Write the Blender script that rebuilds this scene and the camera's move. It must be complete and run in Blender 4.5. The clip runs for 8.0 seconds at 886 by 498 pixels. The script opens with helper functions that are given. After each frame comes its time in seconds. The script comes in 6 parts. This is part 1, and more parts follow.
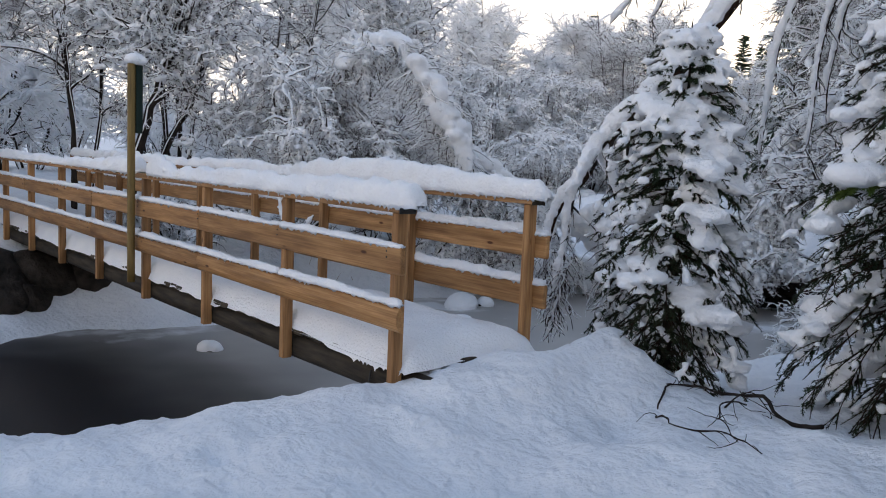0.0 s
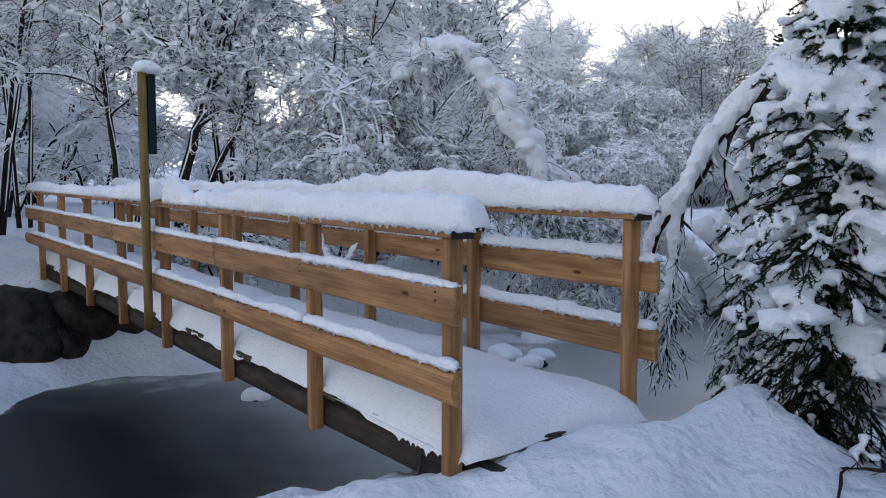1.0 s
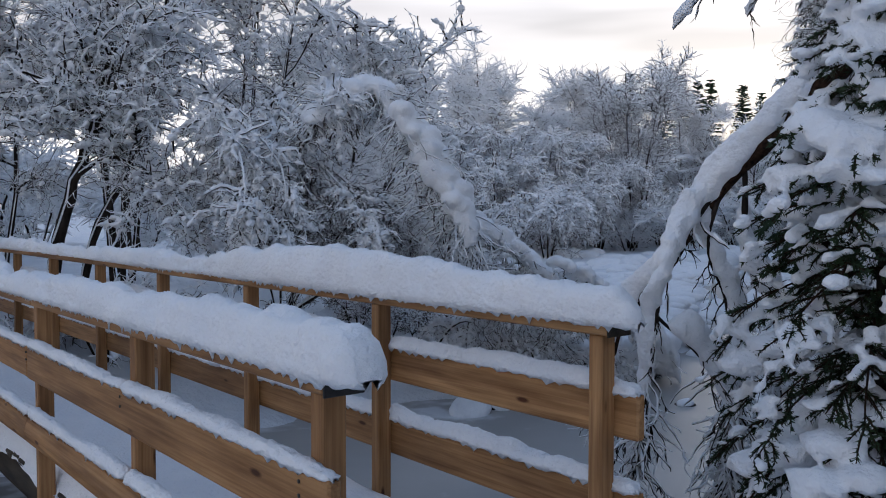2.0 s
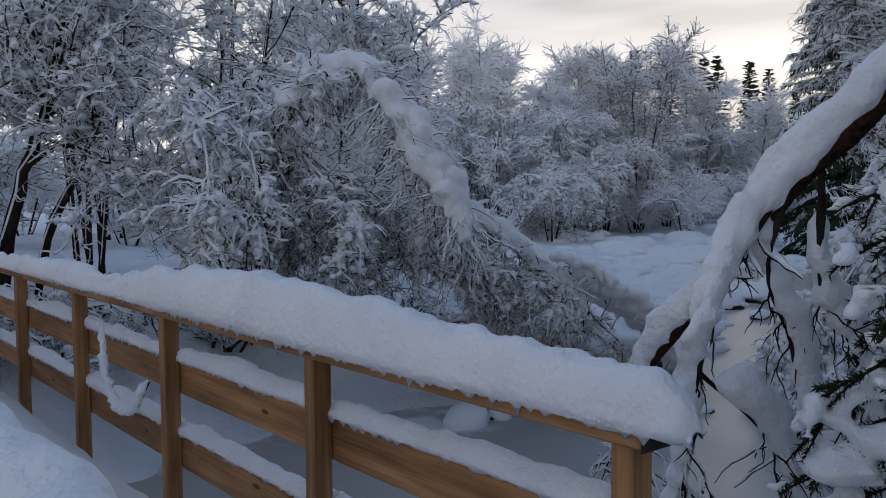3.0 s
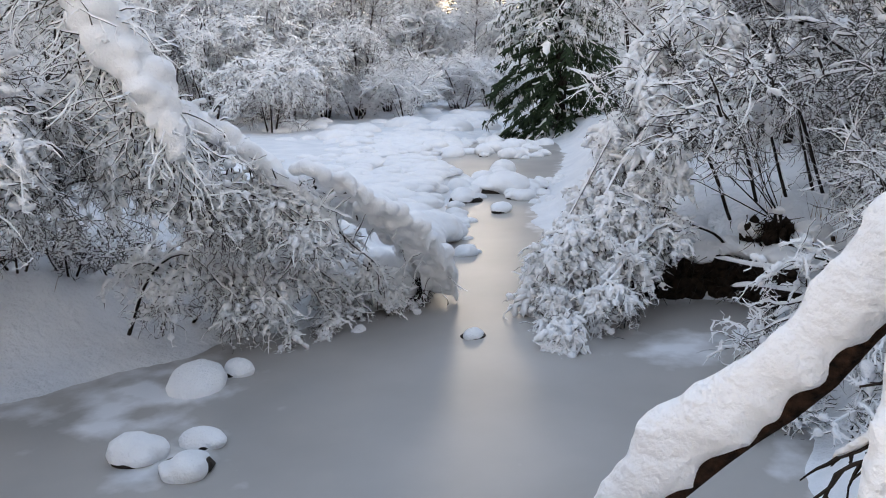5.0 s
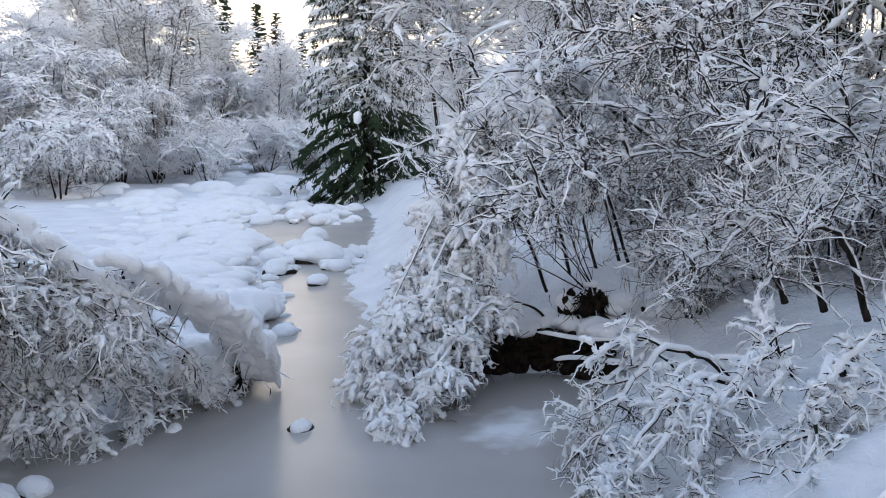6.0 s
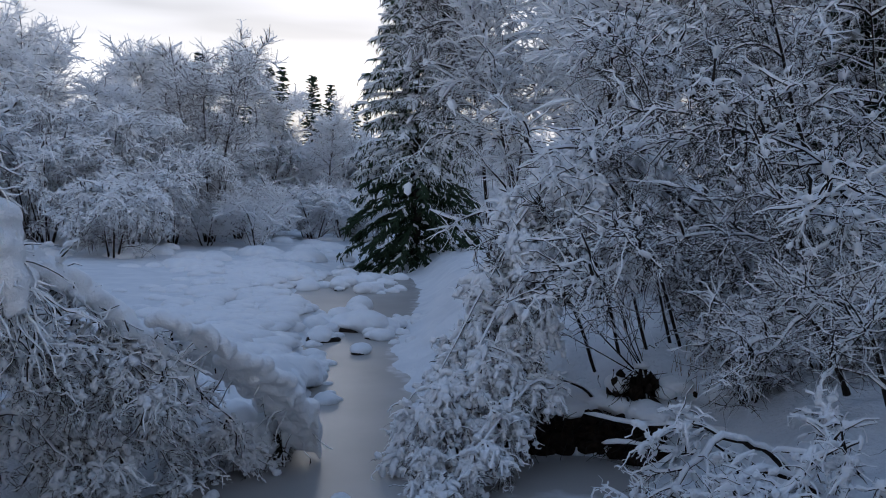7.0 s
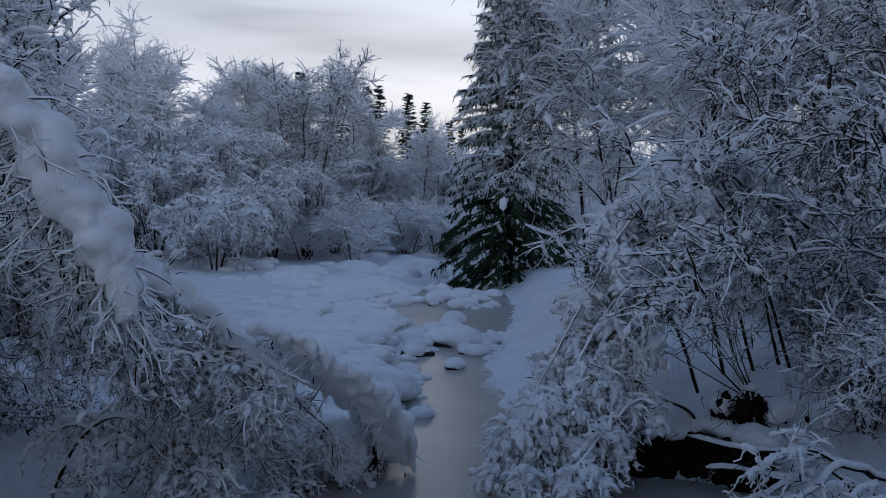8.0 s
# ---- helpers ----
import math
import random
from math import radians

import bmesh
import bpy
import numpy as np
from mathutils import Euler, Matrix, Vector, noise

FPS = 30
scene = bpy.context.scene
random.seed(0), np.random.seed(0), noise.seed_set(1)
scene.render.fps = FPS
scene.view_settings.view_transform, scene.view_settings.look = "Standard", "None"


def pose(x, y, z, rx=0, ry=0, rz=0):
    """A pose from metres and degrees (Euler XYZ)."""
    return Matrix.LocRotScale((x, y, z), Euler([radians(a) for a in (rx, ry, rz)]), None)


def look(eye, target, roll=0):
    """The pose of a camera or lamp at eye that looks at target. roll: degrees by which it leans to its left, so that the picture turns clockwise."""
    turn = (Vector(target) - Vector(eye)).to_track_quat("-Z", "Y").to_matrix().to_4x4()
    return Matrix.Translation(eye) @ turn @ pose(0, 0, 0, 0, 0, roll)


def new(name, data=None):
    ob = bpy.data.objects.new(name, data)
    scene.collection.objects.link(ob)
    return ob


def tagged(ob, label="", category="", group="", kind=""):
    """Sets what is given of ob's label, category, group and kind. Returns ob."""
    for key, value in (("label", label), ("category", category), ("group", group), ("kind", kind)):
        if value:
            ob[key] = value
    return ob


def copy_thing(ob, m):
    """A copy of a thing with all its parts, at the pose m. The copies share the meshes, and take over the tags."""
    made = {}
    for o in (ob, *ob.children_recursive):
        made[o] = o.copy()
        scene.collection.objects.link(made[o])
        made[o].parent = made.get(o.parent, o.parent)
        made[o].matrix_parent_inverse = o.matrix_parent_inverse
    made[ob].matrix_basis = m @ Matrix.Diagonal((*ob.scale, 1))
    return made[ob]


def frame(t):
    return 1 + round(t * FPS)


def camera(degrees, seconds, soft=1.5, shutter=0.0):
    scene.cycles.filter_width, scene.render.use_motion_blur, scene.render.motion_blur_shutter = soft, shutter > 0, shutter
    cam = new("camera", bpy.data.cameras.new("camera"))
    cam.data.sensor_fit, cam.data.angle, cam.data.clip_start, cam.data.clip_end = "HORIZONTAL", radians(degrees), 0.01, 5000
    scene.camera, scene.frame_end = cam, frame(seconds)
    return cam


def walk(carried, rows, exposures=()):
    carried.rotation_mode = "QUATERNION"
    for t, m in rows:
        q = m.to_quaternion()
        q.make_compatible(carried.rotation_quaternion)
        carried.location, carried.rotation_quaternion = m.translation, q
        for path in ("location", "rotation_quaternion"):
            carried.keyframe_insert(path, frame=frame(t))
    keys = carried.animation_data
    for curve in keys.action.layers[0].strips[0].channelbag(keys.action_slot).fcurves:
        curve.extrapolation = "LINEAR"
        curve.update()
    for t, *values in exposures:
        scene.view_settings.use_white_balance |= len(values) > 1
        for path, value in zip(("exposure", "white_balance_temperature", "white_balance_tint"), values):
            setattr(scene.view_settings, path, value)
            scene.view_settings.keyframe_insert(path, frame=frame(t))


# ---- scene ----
cam = camera(55.1, 8.0, soft=1.0)
PATH = [
    (0, (-3.287, -4.314, 1.391), (-2.007, -2.794, 1.168), 2.5),
    (0.5, (-2.757, -3.792, 1.359), (-1.601, -2.179, 1.112), 1.0),
    (1, (-2.266, -3.133, 1.294), (-1.124, -1.5, 1.118), 0.1),
    (1.5, (-1.752, -2.549, 1.332), (-0.593, -0.929, 1.152), -0.1),
    (2, (-1.271, -1.998, 1.491), (0.007, -0.462, 1.413), 0.1),
    (2.2, (-1.11, -1.83, 1.535), (0.183, -0.306, 1.447), -0.4),
    (3.3, (-0.07, -0.95, 1.641), (1.191, 0.594, 1.5), -0.3),
    (3.5, (0.12, -0.803, 1.644), (1.383, 0.74, 1.489), -0.1),
    (4, (0.442, -0.366, 1.655), (1.767, 1.115, 1.429), 0.4),
    (4.5, (0.716, 0.058, 1.68), (2.17, 1.391, 1.347), -0.4),
    (5, (1.12, 0.562, 1.769), (2.786, 1.594, 1.368), -1.2),
    (5.2, (1.22, 0.67, 1.791), (2.959, 1.555, 1.356), -1.8),
    (6.3, (1.348, 0.979, 2.06), (3.248, 1.561, 1.833), 0.0),
    (6.5, (1.364, 0.999, 2.049), (3.256, 1.63, 1.892), 0.6),
    (7, (1.405, 1.048, 2.021), (3.264, 1.779, 1.917), 1.4),
    (7.5, (1.446, 1.097, 1.993), (3.267, 1.919, 1.903), 1.4),
    (8, (1.486, 1.147, 1.965), (3.255, 2.078, 1.895), 1.7),
]

STOPS = [(t, e, k, 10) for t, e, k in ((0.0, -0.2, 6300), (0.5, -0.2, 5900), (1.0, -0.22, 5800), (2.0, -0.78, 5650), (3.5, -1.1, 5750), (4.0, -1.0, 5850), (4.5, -0.25, 6350), (5.0, 0.44, 6800), (6.3, 0.34, 6000), (7.0, -0.9, 5350), (8.0, -1.38, 5100))]
walk(cam, [(t, look(eye, target, roll)) for t, eye, target, roll in PATH], STOPS)

# ---- sky and sun ----
SUN_AZ, SUN_EL = radians(26.6), radians(9.0)
world = bpy.data.worlds.new("winter_sky")
scene.world = world

world.use_nodes = True
wn = world.node_tree
wn.nodes.clear()
sky = wn.nodes.new("ShaderNodeTexSky")
sky.sky_type = "NISHITA"
sky.sun_disc = False
sky.sun_elevation = SUN_EL
sky.sun_rotation = math.pi / 2 - SUN_AZ
sky.air_density, sky.dust_density, sky.ozone_density = 1.2, 1.0, 3.0
back = wn.nodes.new("ShaderNodeBackground")
back.inputs["Strength"].default_value = 0.15
cloud_map = wn.nodes.new("ShaderNodeTexCoord")
cloud_scale = wn.nodes.new("ShaderNodeMapping")
cloud_scale.inputs["Scale"].default_value = (1.0, 1.0, 5.0)
cloud = wn.nodes.new("ShaderNodeTexNoise")
cloud.inputs["Scale"].default_value = 2.2
cloud.inputs["Detail"].default_value = 5.0
cloud_ramp = wn.nodes.new("ShaderNodeValToRGB")
cloud_ramp.color_ramp.elements[0].position, cloud_ramp.color_ramp.elements[0].color = 0.35, (0.82, 0.82, 0.82, 1)
cloud_ramp.color_ramp.elements[1].position, cloud_ramp.color_ramp.elements[1].color = 0.7, (0.97, 0.97, 0.97, 1)
cloud_mix = wn.nodes.new("ShaderNodeMixRGB")
height_of = wn.nodes.new("ShaderNodeSeparateXYZ")
cloud_tint = wn.nodes.new("ShaderNodeValToRGB")
cloud_tint.color_ramp.elements[0].position, cloud_tint.color_ramp.elements[0].color = 0.15, (1.75, 1.5, 1.27, 1)
cloud_tint.color_ramp.elements[1].position, cloud_tint.color_ramp.elements[1].color = 0.62, (0.36, 0.46, 0.64, 1)
cloud_mid = cloud_tint.color_ramp.elements.new(0.36)
cloud_mid.color = (0.80, 0.76, 0.76, 1)
cloud_gain = wn.nodes.new("ShaderNodeVectorMath")
cloud_gain.operation = "SCALE"
bands = wn.nodes.new("ShaderNodeTexNoise")
bands.inputs["Scale"].default_value, bands.inputs["Detail"].default_value = 1.3, 4.0
band_map = wn.nodes.new("ShaderNodeMapping")
band_map.inputs["Scale"].default_value = (1.0, 1.0, 9.0)
band_range = wn.nodes.new("ShaderNodeMapRange")
band_range.inputs["From Min"].default_value, band_range.inputs["From Max"].default_value = 0.38, 0.64
band_range.inputs["To Min"].default_value, band_range.inputs["To Max"].default_value = 7.4, 12.6
wn.links.new(cloud_map.outputs["Generated"], band_map.inputs["Vector"])
wn.links.new(band_map.outputs["Vector"], bands.inputs["Vector"])
wn.links.new(bands.outputs["Fac"], band_range.inputs["Value"])
wn.links.new(band_range.outputs["Result"], cloud_gain.inputs["Scale"])
wn.links.new(cloud_map.outputs["Generated"], height_of.inputs["Vector"])
wn.links.new(height_of.outputs["Z"], cloud_tint.inputs["Fac"])
wn.links.new(cloud_tint.outputs["Color"], cloud_gain.inputs[0])
wn.links.new(cloud_gain.outputs["Vector"], cloud_mix.inputs["Color2"])
wout = wn.nodes.new("ShaderNodeOutputWorld")
wn.links.new(cloud_map.outputs["Generated"], cloud_scale.inputs["Vector"])
wn.links.new(cloud_scale.outputs["Vector"], cloud.inputs["Vector"])
wn.links.new(cloud.outputs["Fac"], cloud_ramp.inputs["Fac"])
wn.links.new(cloud_ramp.outputs["Color"], cloud_mix.inputs["Fac"])
wn.links.new(sky.outputs["Color"], cloud_mix.inputs["Color1"])
wn.links.new(cloud_mix.outputs["Color"], back.inputs["Color"])
wn.links.new(back.outputs["Background"], wout.inputs["Surface"])

sun_data = bpy.data.lights.new("sun", "SUN")
sun_data.energy, sun_data.angle, sun_data.color = 0.6, radians(12), (1.0, 0.86, 0.7)
sun = new("sun", sun_data)
sun.matrix_world = look((40, 20, 12), (40 - 10 * math.cos(SUN_AZ) * math.cos(SUN_EL), 20 - 10 * math.sin(SUN_AZ) * math.cos(SUN_EL), 12 - 10 * math.sin(SUN_EL)))


# ---- materials ----
def material(name, dark, light, scale=8.0, rough=0.7, bump=0.3, bump_scale=None, stretch=(1, 1, 1), detail=6.0, spec=0.3, vary=0.0, depth=0.01):
    m = bpy.data.materials.new(name)
    m.use_nodes = True
    nt = m.node_tree
    p = nt.nodes["Principled BSDF"]
    p.inputs["Roughness"].default_value = rough
    p.inputs["Specular IOR Level"].default_value = spec
    co = nt.nodes.new("ShaderNodeTexCoord")
    mp = nt.nodes.new("ShaderNodeMapping")
    mp.inputs["Scale"].default_value = stretch
    nt.links.new(co.outputs["Object"], mp.inputs["Vector"])
    n1 = nt.nodes.new("ShaderNodeTexNoise")
    n1.inputs["Scale"].default_value, n1.inputs["Detail"].default_value = scale, detail
    nt.links.new(mp.outputs["Vector"], n1.inputs["Vector"])
    ramp = nt.nodes.new("ShaderNodeValToRGB")
    ramp.color_ramp.elements[0].position, ramp.color_ramp.elements[0].color = 0.3, (*dark, 1)
    ramp.color_ramp.elements[1].position, ramp.color_ramp.elements[1].color = 0.7, (*light, 1)
    nt.links.new(n1.outputs["Fac"], ramp.inputs["Fac"])
    last = ramp.outputs["Color"]
    if vary:
        info = nt.nodes.new("ShaderNodeObjectInfo")
        hsv = nt.nodes.new("ShaderNodeHueSaturation")
        rng_map = nt.nodes.new("ShaderNodeMapRange")
        rng_map.inputs["To Min"].default_value, rng_map.inputs["To Max"].default_value = 1 - vary, 1 + vary
        nt.links.new(info.outputs["Random"], rng_map.inputs["Value"])
        nt.links.new(rng_map.outputs["Result"], hsv.inputs["Value"])
        nt.links.new(last, hsv.inputs["Color"])
        last = hsv.outputs["Color"]
    nt.links.new(last, p.inputs["Base Color"])
    if bump:
        n2 = nt.nodes.new("ShaderNodeTexNoise")
        n2.inputs["Scale"].default_value, n2.inputs["Detail"].default_value = bump_scale or scale * 3, 6.0
        nt.links.new(mp.outputs["Vector"], n2.inputs["Vector"])
        b = nt.nodes.new("ShaderNodeBump")
        b.inputs["Strength"].default_value, b.inputs["Distance"].default_value = bump, depth
        nt.links.new(n2.outputs["Fac"], b.inputs["Height"])
        nt.links.new(b.outputs["Normal"], p.inputs["Normal"])
    return m


SNOW = material("fresh_snow", (0.86, 0.875, 0.90), (0.94, 0.945, 0.95), 3.0, 0.75, 0.8, 42.0, depth=0.022, spec=0.25)
SNOW_GROUND = material("ground_snow", (0.72, 0.745, 0.78), (0.85, 0.865, 0.885), 1.2, 0.75, 0.9, 11.0, depth=0.06, spec=0.25)
RIME = material("rime_snow", (0.92, 0.93, 0.945), (0.96, 0.965, 0.97), 2.0, 0.8, 0.0, spec=0.2)


def let_light_through(m, share):
    """Loose snow passes part of the light on."""
    nt = m.node_tree
    p, out = nt.nodes["Principled BSDF"], nt.nodes["Material Output"]
    tr = nt.nodes.new("ShaderNodeBsdfTranslucent")
    tr.inputs["Color"].default_value = (0.93, 0.95, 0.97, 1)
    mix = nt.nodes.new("ShaderNodeMixShader")
    mix.inputs["Fac"].default_value = share
    nt.links.new(p.outputs["BSDF"], mix.inputs[1])
    nt.links.new(tr.outputs["BSDF"], mix.inputs[2])
    nt.links.new(mix.outputs["Shader"], out.inputs["Surface"])


let_light_through(RIME, 0.04)
BARK = material("dark_bark", (0.010, 0.008, 0.007), (0.045, 0.036, 0.03), 14.0, 0.9, 0.6, 40.0, (1, 1, 0.3), depth=0.01, spec=0.1)
TWIG = material("twig_bark", (0.012, 0.0105, 0.0095), (0.052, 0.043, 0.037), 5.0, 0.9, 0.0, spec=0.1)
BROWN_BARK = material("brown_branch_bark", (0.006, 0.005, 0.004), (0.055, 0.030, 0.019), 45.0, 0.9, 1.0, 70.0, depth=0.012, spec=0.08)
NEEDLE = material("spruce_needles", (0.008, 0.02, 0.009), (0.035, 0.06, 0.022), 9.0, 0.6, 0.0, spec=0.3)
NEEDLE_FRESH = material("fresh_spruce_needles", (0.05, 0.10, 0.02), (0.14, 0.2, 0.04), 9.0, 0.6, 0.0, spec=0.3)
TIMBER = material("impregnated_pine", (0.27, 0.14, 0.055), (0.46, 0.265, 0.118), 5.0, 0.6, 0.35, 30.0, (5, 0.5, 5), vary=0.16, depth=0.003)
POST_TIMBER = material("impregnated_pine_posts", (0.26, 0.135, 0.055), (0.45, 0.26, 0.118), 5.0, 0.6, 0.35, 30.0, (5, 5, 0.5), vary=0.16, depth=0.003)


def add_grain(m, along, knots=True):
    """Fine grain lines along one axis, weather stains and knots over a wood colour."""
    nt = m.node_tree
    p = nt.nodes["Principled BSDF"]
    last = p.inputs["Base Color"].links[0].from_socket
    co = nt.nodes.new("ShaderNodeTexCoord")
    shift = nt.nodes.new("ShaderNodeVectorMath")
    info = nt.nodes.new("ShaderNodeObjectInfo")
    gain = nt.nodes.new("ShaderNodeMath")
    gain.operation = "MULTIPLY"
    gain.inputs[1].default_value = 37.0
    nt.links.new(info.outputs["Random"], gain.inputs[0])
    nt.links.new(co.outputs["Object"], shift.inputs[0])
    nt.links.new(gain.outputs["Value"], shift.inputs[1])

    def layer(scale, tex, socket, stops):
        nonlocal last
        mp = nt.nodes.new("ShaderNodeMapping")
        mp.inputs["Scale"].default_value = scale
        nt.links.new(shift.outputs["Vector"], mp.inputs["Vector"])
        nt.links.new(mp.outputs["Vector"], tex.inputs["Vector"])
        ramp = nt.nodes.new("ShaderNodeValToRGB")
        for e, (pos, c) in zip(ramp.color_ramp.elements, stops):
            e.position, e.color = pos, (*c, 1)
        nt.links.new(tex.outputs[socket], ramp.inputs["Fac"])
        mix = nt.nodes.new("ShaderNodeMixRGB")
        mix.blend_type = "MULTIPLY"
        mix.inputs["Fac"].default_value = 1.0
        nt.links.new(last, mix.inputs["Color1"])
        nt.links.new(ramp.outputs["Color"], mix.inputs["Color2"])
        last = mix.outputs["Color"]

    def stretched(across, length):
        return tuple(length if k == along else across for k in range(3))

    grain = nt.nodes.new("ShaderNodeTexNoise")
    grain.inputs["Scale"].default_value, grain.inputs["Detail"].default_value, grain.inputs["Distortion"].default_value = 1.0, 4.0, 0.6
    layer(stretched(85, 1.6), grain, "Fac", ((0.30, (0.72, 0.65, 0.57)), (0.62, (1.05, 1.04, 1.02))))
    stain = nt.nodes.new("ShaderNodeTexNoise")
    stain.inputs["Scale"].default_value, stain.inputs["Detail"].default_value = 1.0, 5.0
    layer(stretched(9, 1.3), stain, "Fac", ((0.30, (0.62, 0.58, 0.55)), (0.58, (1.06, 1.04, 1.0))))
    if knots:
        dots = nt.nodes.new("ShaderNodeTexVoronoi")
        dots.inputs["Scale"].default_value = 1.0
        layer(stretched(8.5, 2.6), dots, "Distance", ((0.06, (0.22, 0.13, 0.08)), (0.12, (1.0, 1.0, 1.0))))
    nt.links.new(last, p.inputs["Base Color"])


add_grain(TIMBER, 1)
add_grain(POST_TIMBER, 2)
POLE_WOOD = material("olive_brown_pole", (0.12, 0.08, 0.025), (0.22, 0.15, 0.05), 6.0, 0.55, 0.3, 30.0, (5, 5, 0.4), depth=0.003)
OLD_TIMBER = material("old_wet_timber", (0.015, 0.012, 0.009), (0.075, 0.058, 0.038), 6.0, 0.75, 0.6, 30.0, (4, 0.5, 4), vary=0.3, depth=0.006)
METAL = material("black_bracket", (0.012, 0.012, 0.013), (0.04, 0.035, 0.03), 20.0, 0.5, 0.2, spec=0.4)
GREEN = material("dark_green_paint", (0.004, 0.012, 0.009), (0.008, 0.022, 0.017), 5.0, 0.6, 0.1, spec=0.25)
STONE = material("dark_wet_stone", (0.007, 0.006, 0.005), (0.05, 0.040, 0.032), 5.0, 0.7, 1.0, 9.0, depth=0.06, spec=0.15)
EARTH = material("dark_earth_and_roots", (0.005, 0.004, 0.0035), (0.038, 0.026, 0.018), 9.0, 0.95, 0.8, 30.0, depth=0.03, spec=0.1)
DRY_GRASS = material("dry_grass", (0.16, 0.11, 0.06), (0.36, 0.26, 0.15), 6.0, 0.8, 0.0)


def ice_material():
    m = material("grey_ice", (0.35, 0.335, 0.315), (0.45, 0.43, 0.405), 0.5, 0.42, 0.05, 3.0, depth=0.01, spec=0.28)
    nt = m.node_tree
    p = nt.nodes["Principled BSDF"]
    base = p.inputs["Base Color"].links[0].from_socket
    co = nt.nodes.new("ShaderNodeTexCoord")
    # the downstream pool's dark reflection of bank and trees, painted into the ice colour
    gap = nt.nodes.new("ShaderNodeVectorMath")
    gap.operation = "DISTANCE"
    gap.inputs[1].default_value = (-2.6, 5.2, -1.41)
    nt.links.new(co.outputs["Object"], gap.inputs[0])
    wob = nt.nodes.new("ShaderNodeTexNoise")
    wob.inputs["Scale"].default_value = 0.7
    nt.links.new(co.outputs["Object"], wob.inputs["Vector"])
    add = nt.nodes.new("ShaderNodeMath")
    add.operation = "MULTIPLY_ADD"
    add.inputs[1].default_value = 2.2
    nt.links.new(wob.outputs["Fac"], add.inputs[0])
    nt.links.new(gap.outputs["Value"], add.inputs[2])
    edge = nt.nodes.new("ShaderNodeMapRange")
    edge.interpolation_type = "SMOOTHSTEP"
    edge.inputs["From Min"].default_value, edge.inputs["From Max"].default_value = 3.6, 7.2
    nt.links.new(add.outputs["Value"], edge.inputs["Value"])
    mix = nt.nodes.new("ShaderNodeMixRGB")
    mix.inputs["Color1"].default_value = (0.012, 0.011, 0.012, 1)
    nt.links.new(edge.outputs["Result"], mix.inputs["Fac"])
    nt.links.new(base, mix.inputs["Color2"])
    # snow dust along the shores
    dust = nt.nodes.new("ShaderNodeAttribute")
    dust.attribute_name = "dust"
    fr = nt.nodes.new("ShaderNodeTexNoise")
    fr.inputs["Scale"].default_value, fr.inputs["Detail"].default_value = 2.2, 8.0
    nt.links.new(co.outputs["Object"], fr.inputs["Vector"])
    total = nt.nodes.new("ShaderNodeMath")
    nt.links.new(dust.outputs["Fac"], total.inputs[0])
    nt.links.new(fr.outputs["Fac"], total.inputs[1])
    fmap = nt.nodes.new("ShaderNodeMapRange")
    fmap.inputs["From Min"].default_value, fmap.inputs["From Max"].default_value = 0.72, 1.1
    nt.links.new(total.outputs["Value"], fmap.inputs["Value"])
    mix2 = nt.nodes.new("ShaderNodeMixRGB")
    mix2.inputs["Color2"].default_value = (0.8, 0.81, 0.83, 1)
    nt.links.new(fmap.outputs["Result"], mix2.inputs["Fac"])
    nt.links.new(mix.outputs["Color"], mix2.inputs["Color1"])
    nt.links.new(mix2.outputs["Color"], p.inputs["Base Color"])
    return m


ICE = ice_material()


# ---- mesh helpers ----
class Mesh:
    """Collects vertices, quads and triangles of one mesh."""

    def __init__(self):
        self.v, self.q, self.t, self.qm, self.tm, self.n = [], [], [], [], [], 0

    def add(self, verts, quads=None, tris=None, mat=0):
        verts = np.asarray(verts, float).reshape(-1, 3)
        for faces, store, mats in ((quads, self.q, self.qm), (tris, self.t, self.tm)):
            if faces is not None and len(faces):
                faces = np.asarray(faces, np.int64)
                store.append(faces + self.n)
                mats.append(np.broadcast_to(np.asarray(mat, np.int32), (len(faces),)) if np.ndim(mat) == 0 else np.asarray(mat, np.int32))
        self.v.append(verts)
        self.n += len(verts)

    def data(self, name, mats, smooth=True):
        me = bpy.data.meshes.new(name)
        v = np.concatenate(self.v)
        q = np.concatenate(self.q) if self.q else np.zeros((0, 4), np.int64)
        t = np.concatenate(self.t) if self.t else np.zeros((0, 3), np.int64)
        loops = np.concatenate((q.ravel(), t.ravel())).astype(np.int32)
        start = np.concatenate((np.arange(len(q)) * 4, len(q) * 4 + np.arange(len(t)) * 3)).astype(np.int32)
        mi = np.concatenate(self.qm + self.tm).astype(np.int32)
        me.vertices.add(len(v))
        me.vertices.foreach_set("co", v.ravel().astype(np.float32))
        me.loops.add(len(loops))
        me.loops.foreach_set("vertex_index", loops)
        me.polygons.add(len(start))
        me.polygons.foreach_set("loop_start", start)
        me.polygons.foreach_set("material_index", mi)
        me.polygons.foreach_set("use_smooth", np.full(len(start), smooth, bool))
        for m in mats:
            me.materials.append(m)
        me.update(calc_edges=True)
        me.validate()
        return me


def put(name, mesh, mats, parent=None, label="", smooth=True):
    """One mesh object, under parent if one is given."""
    mats = mats if isinstance(mats, (list, tuple)) else [mats]
    data = mesh.data(name, mats, smooth) if isinstance(mesh, Mesh) else mesh
    ob = new(name, data)
    if parent is not None:
        ob.parent = parent
    return tagged(ob, label)


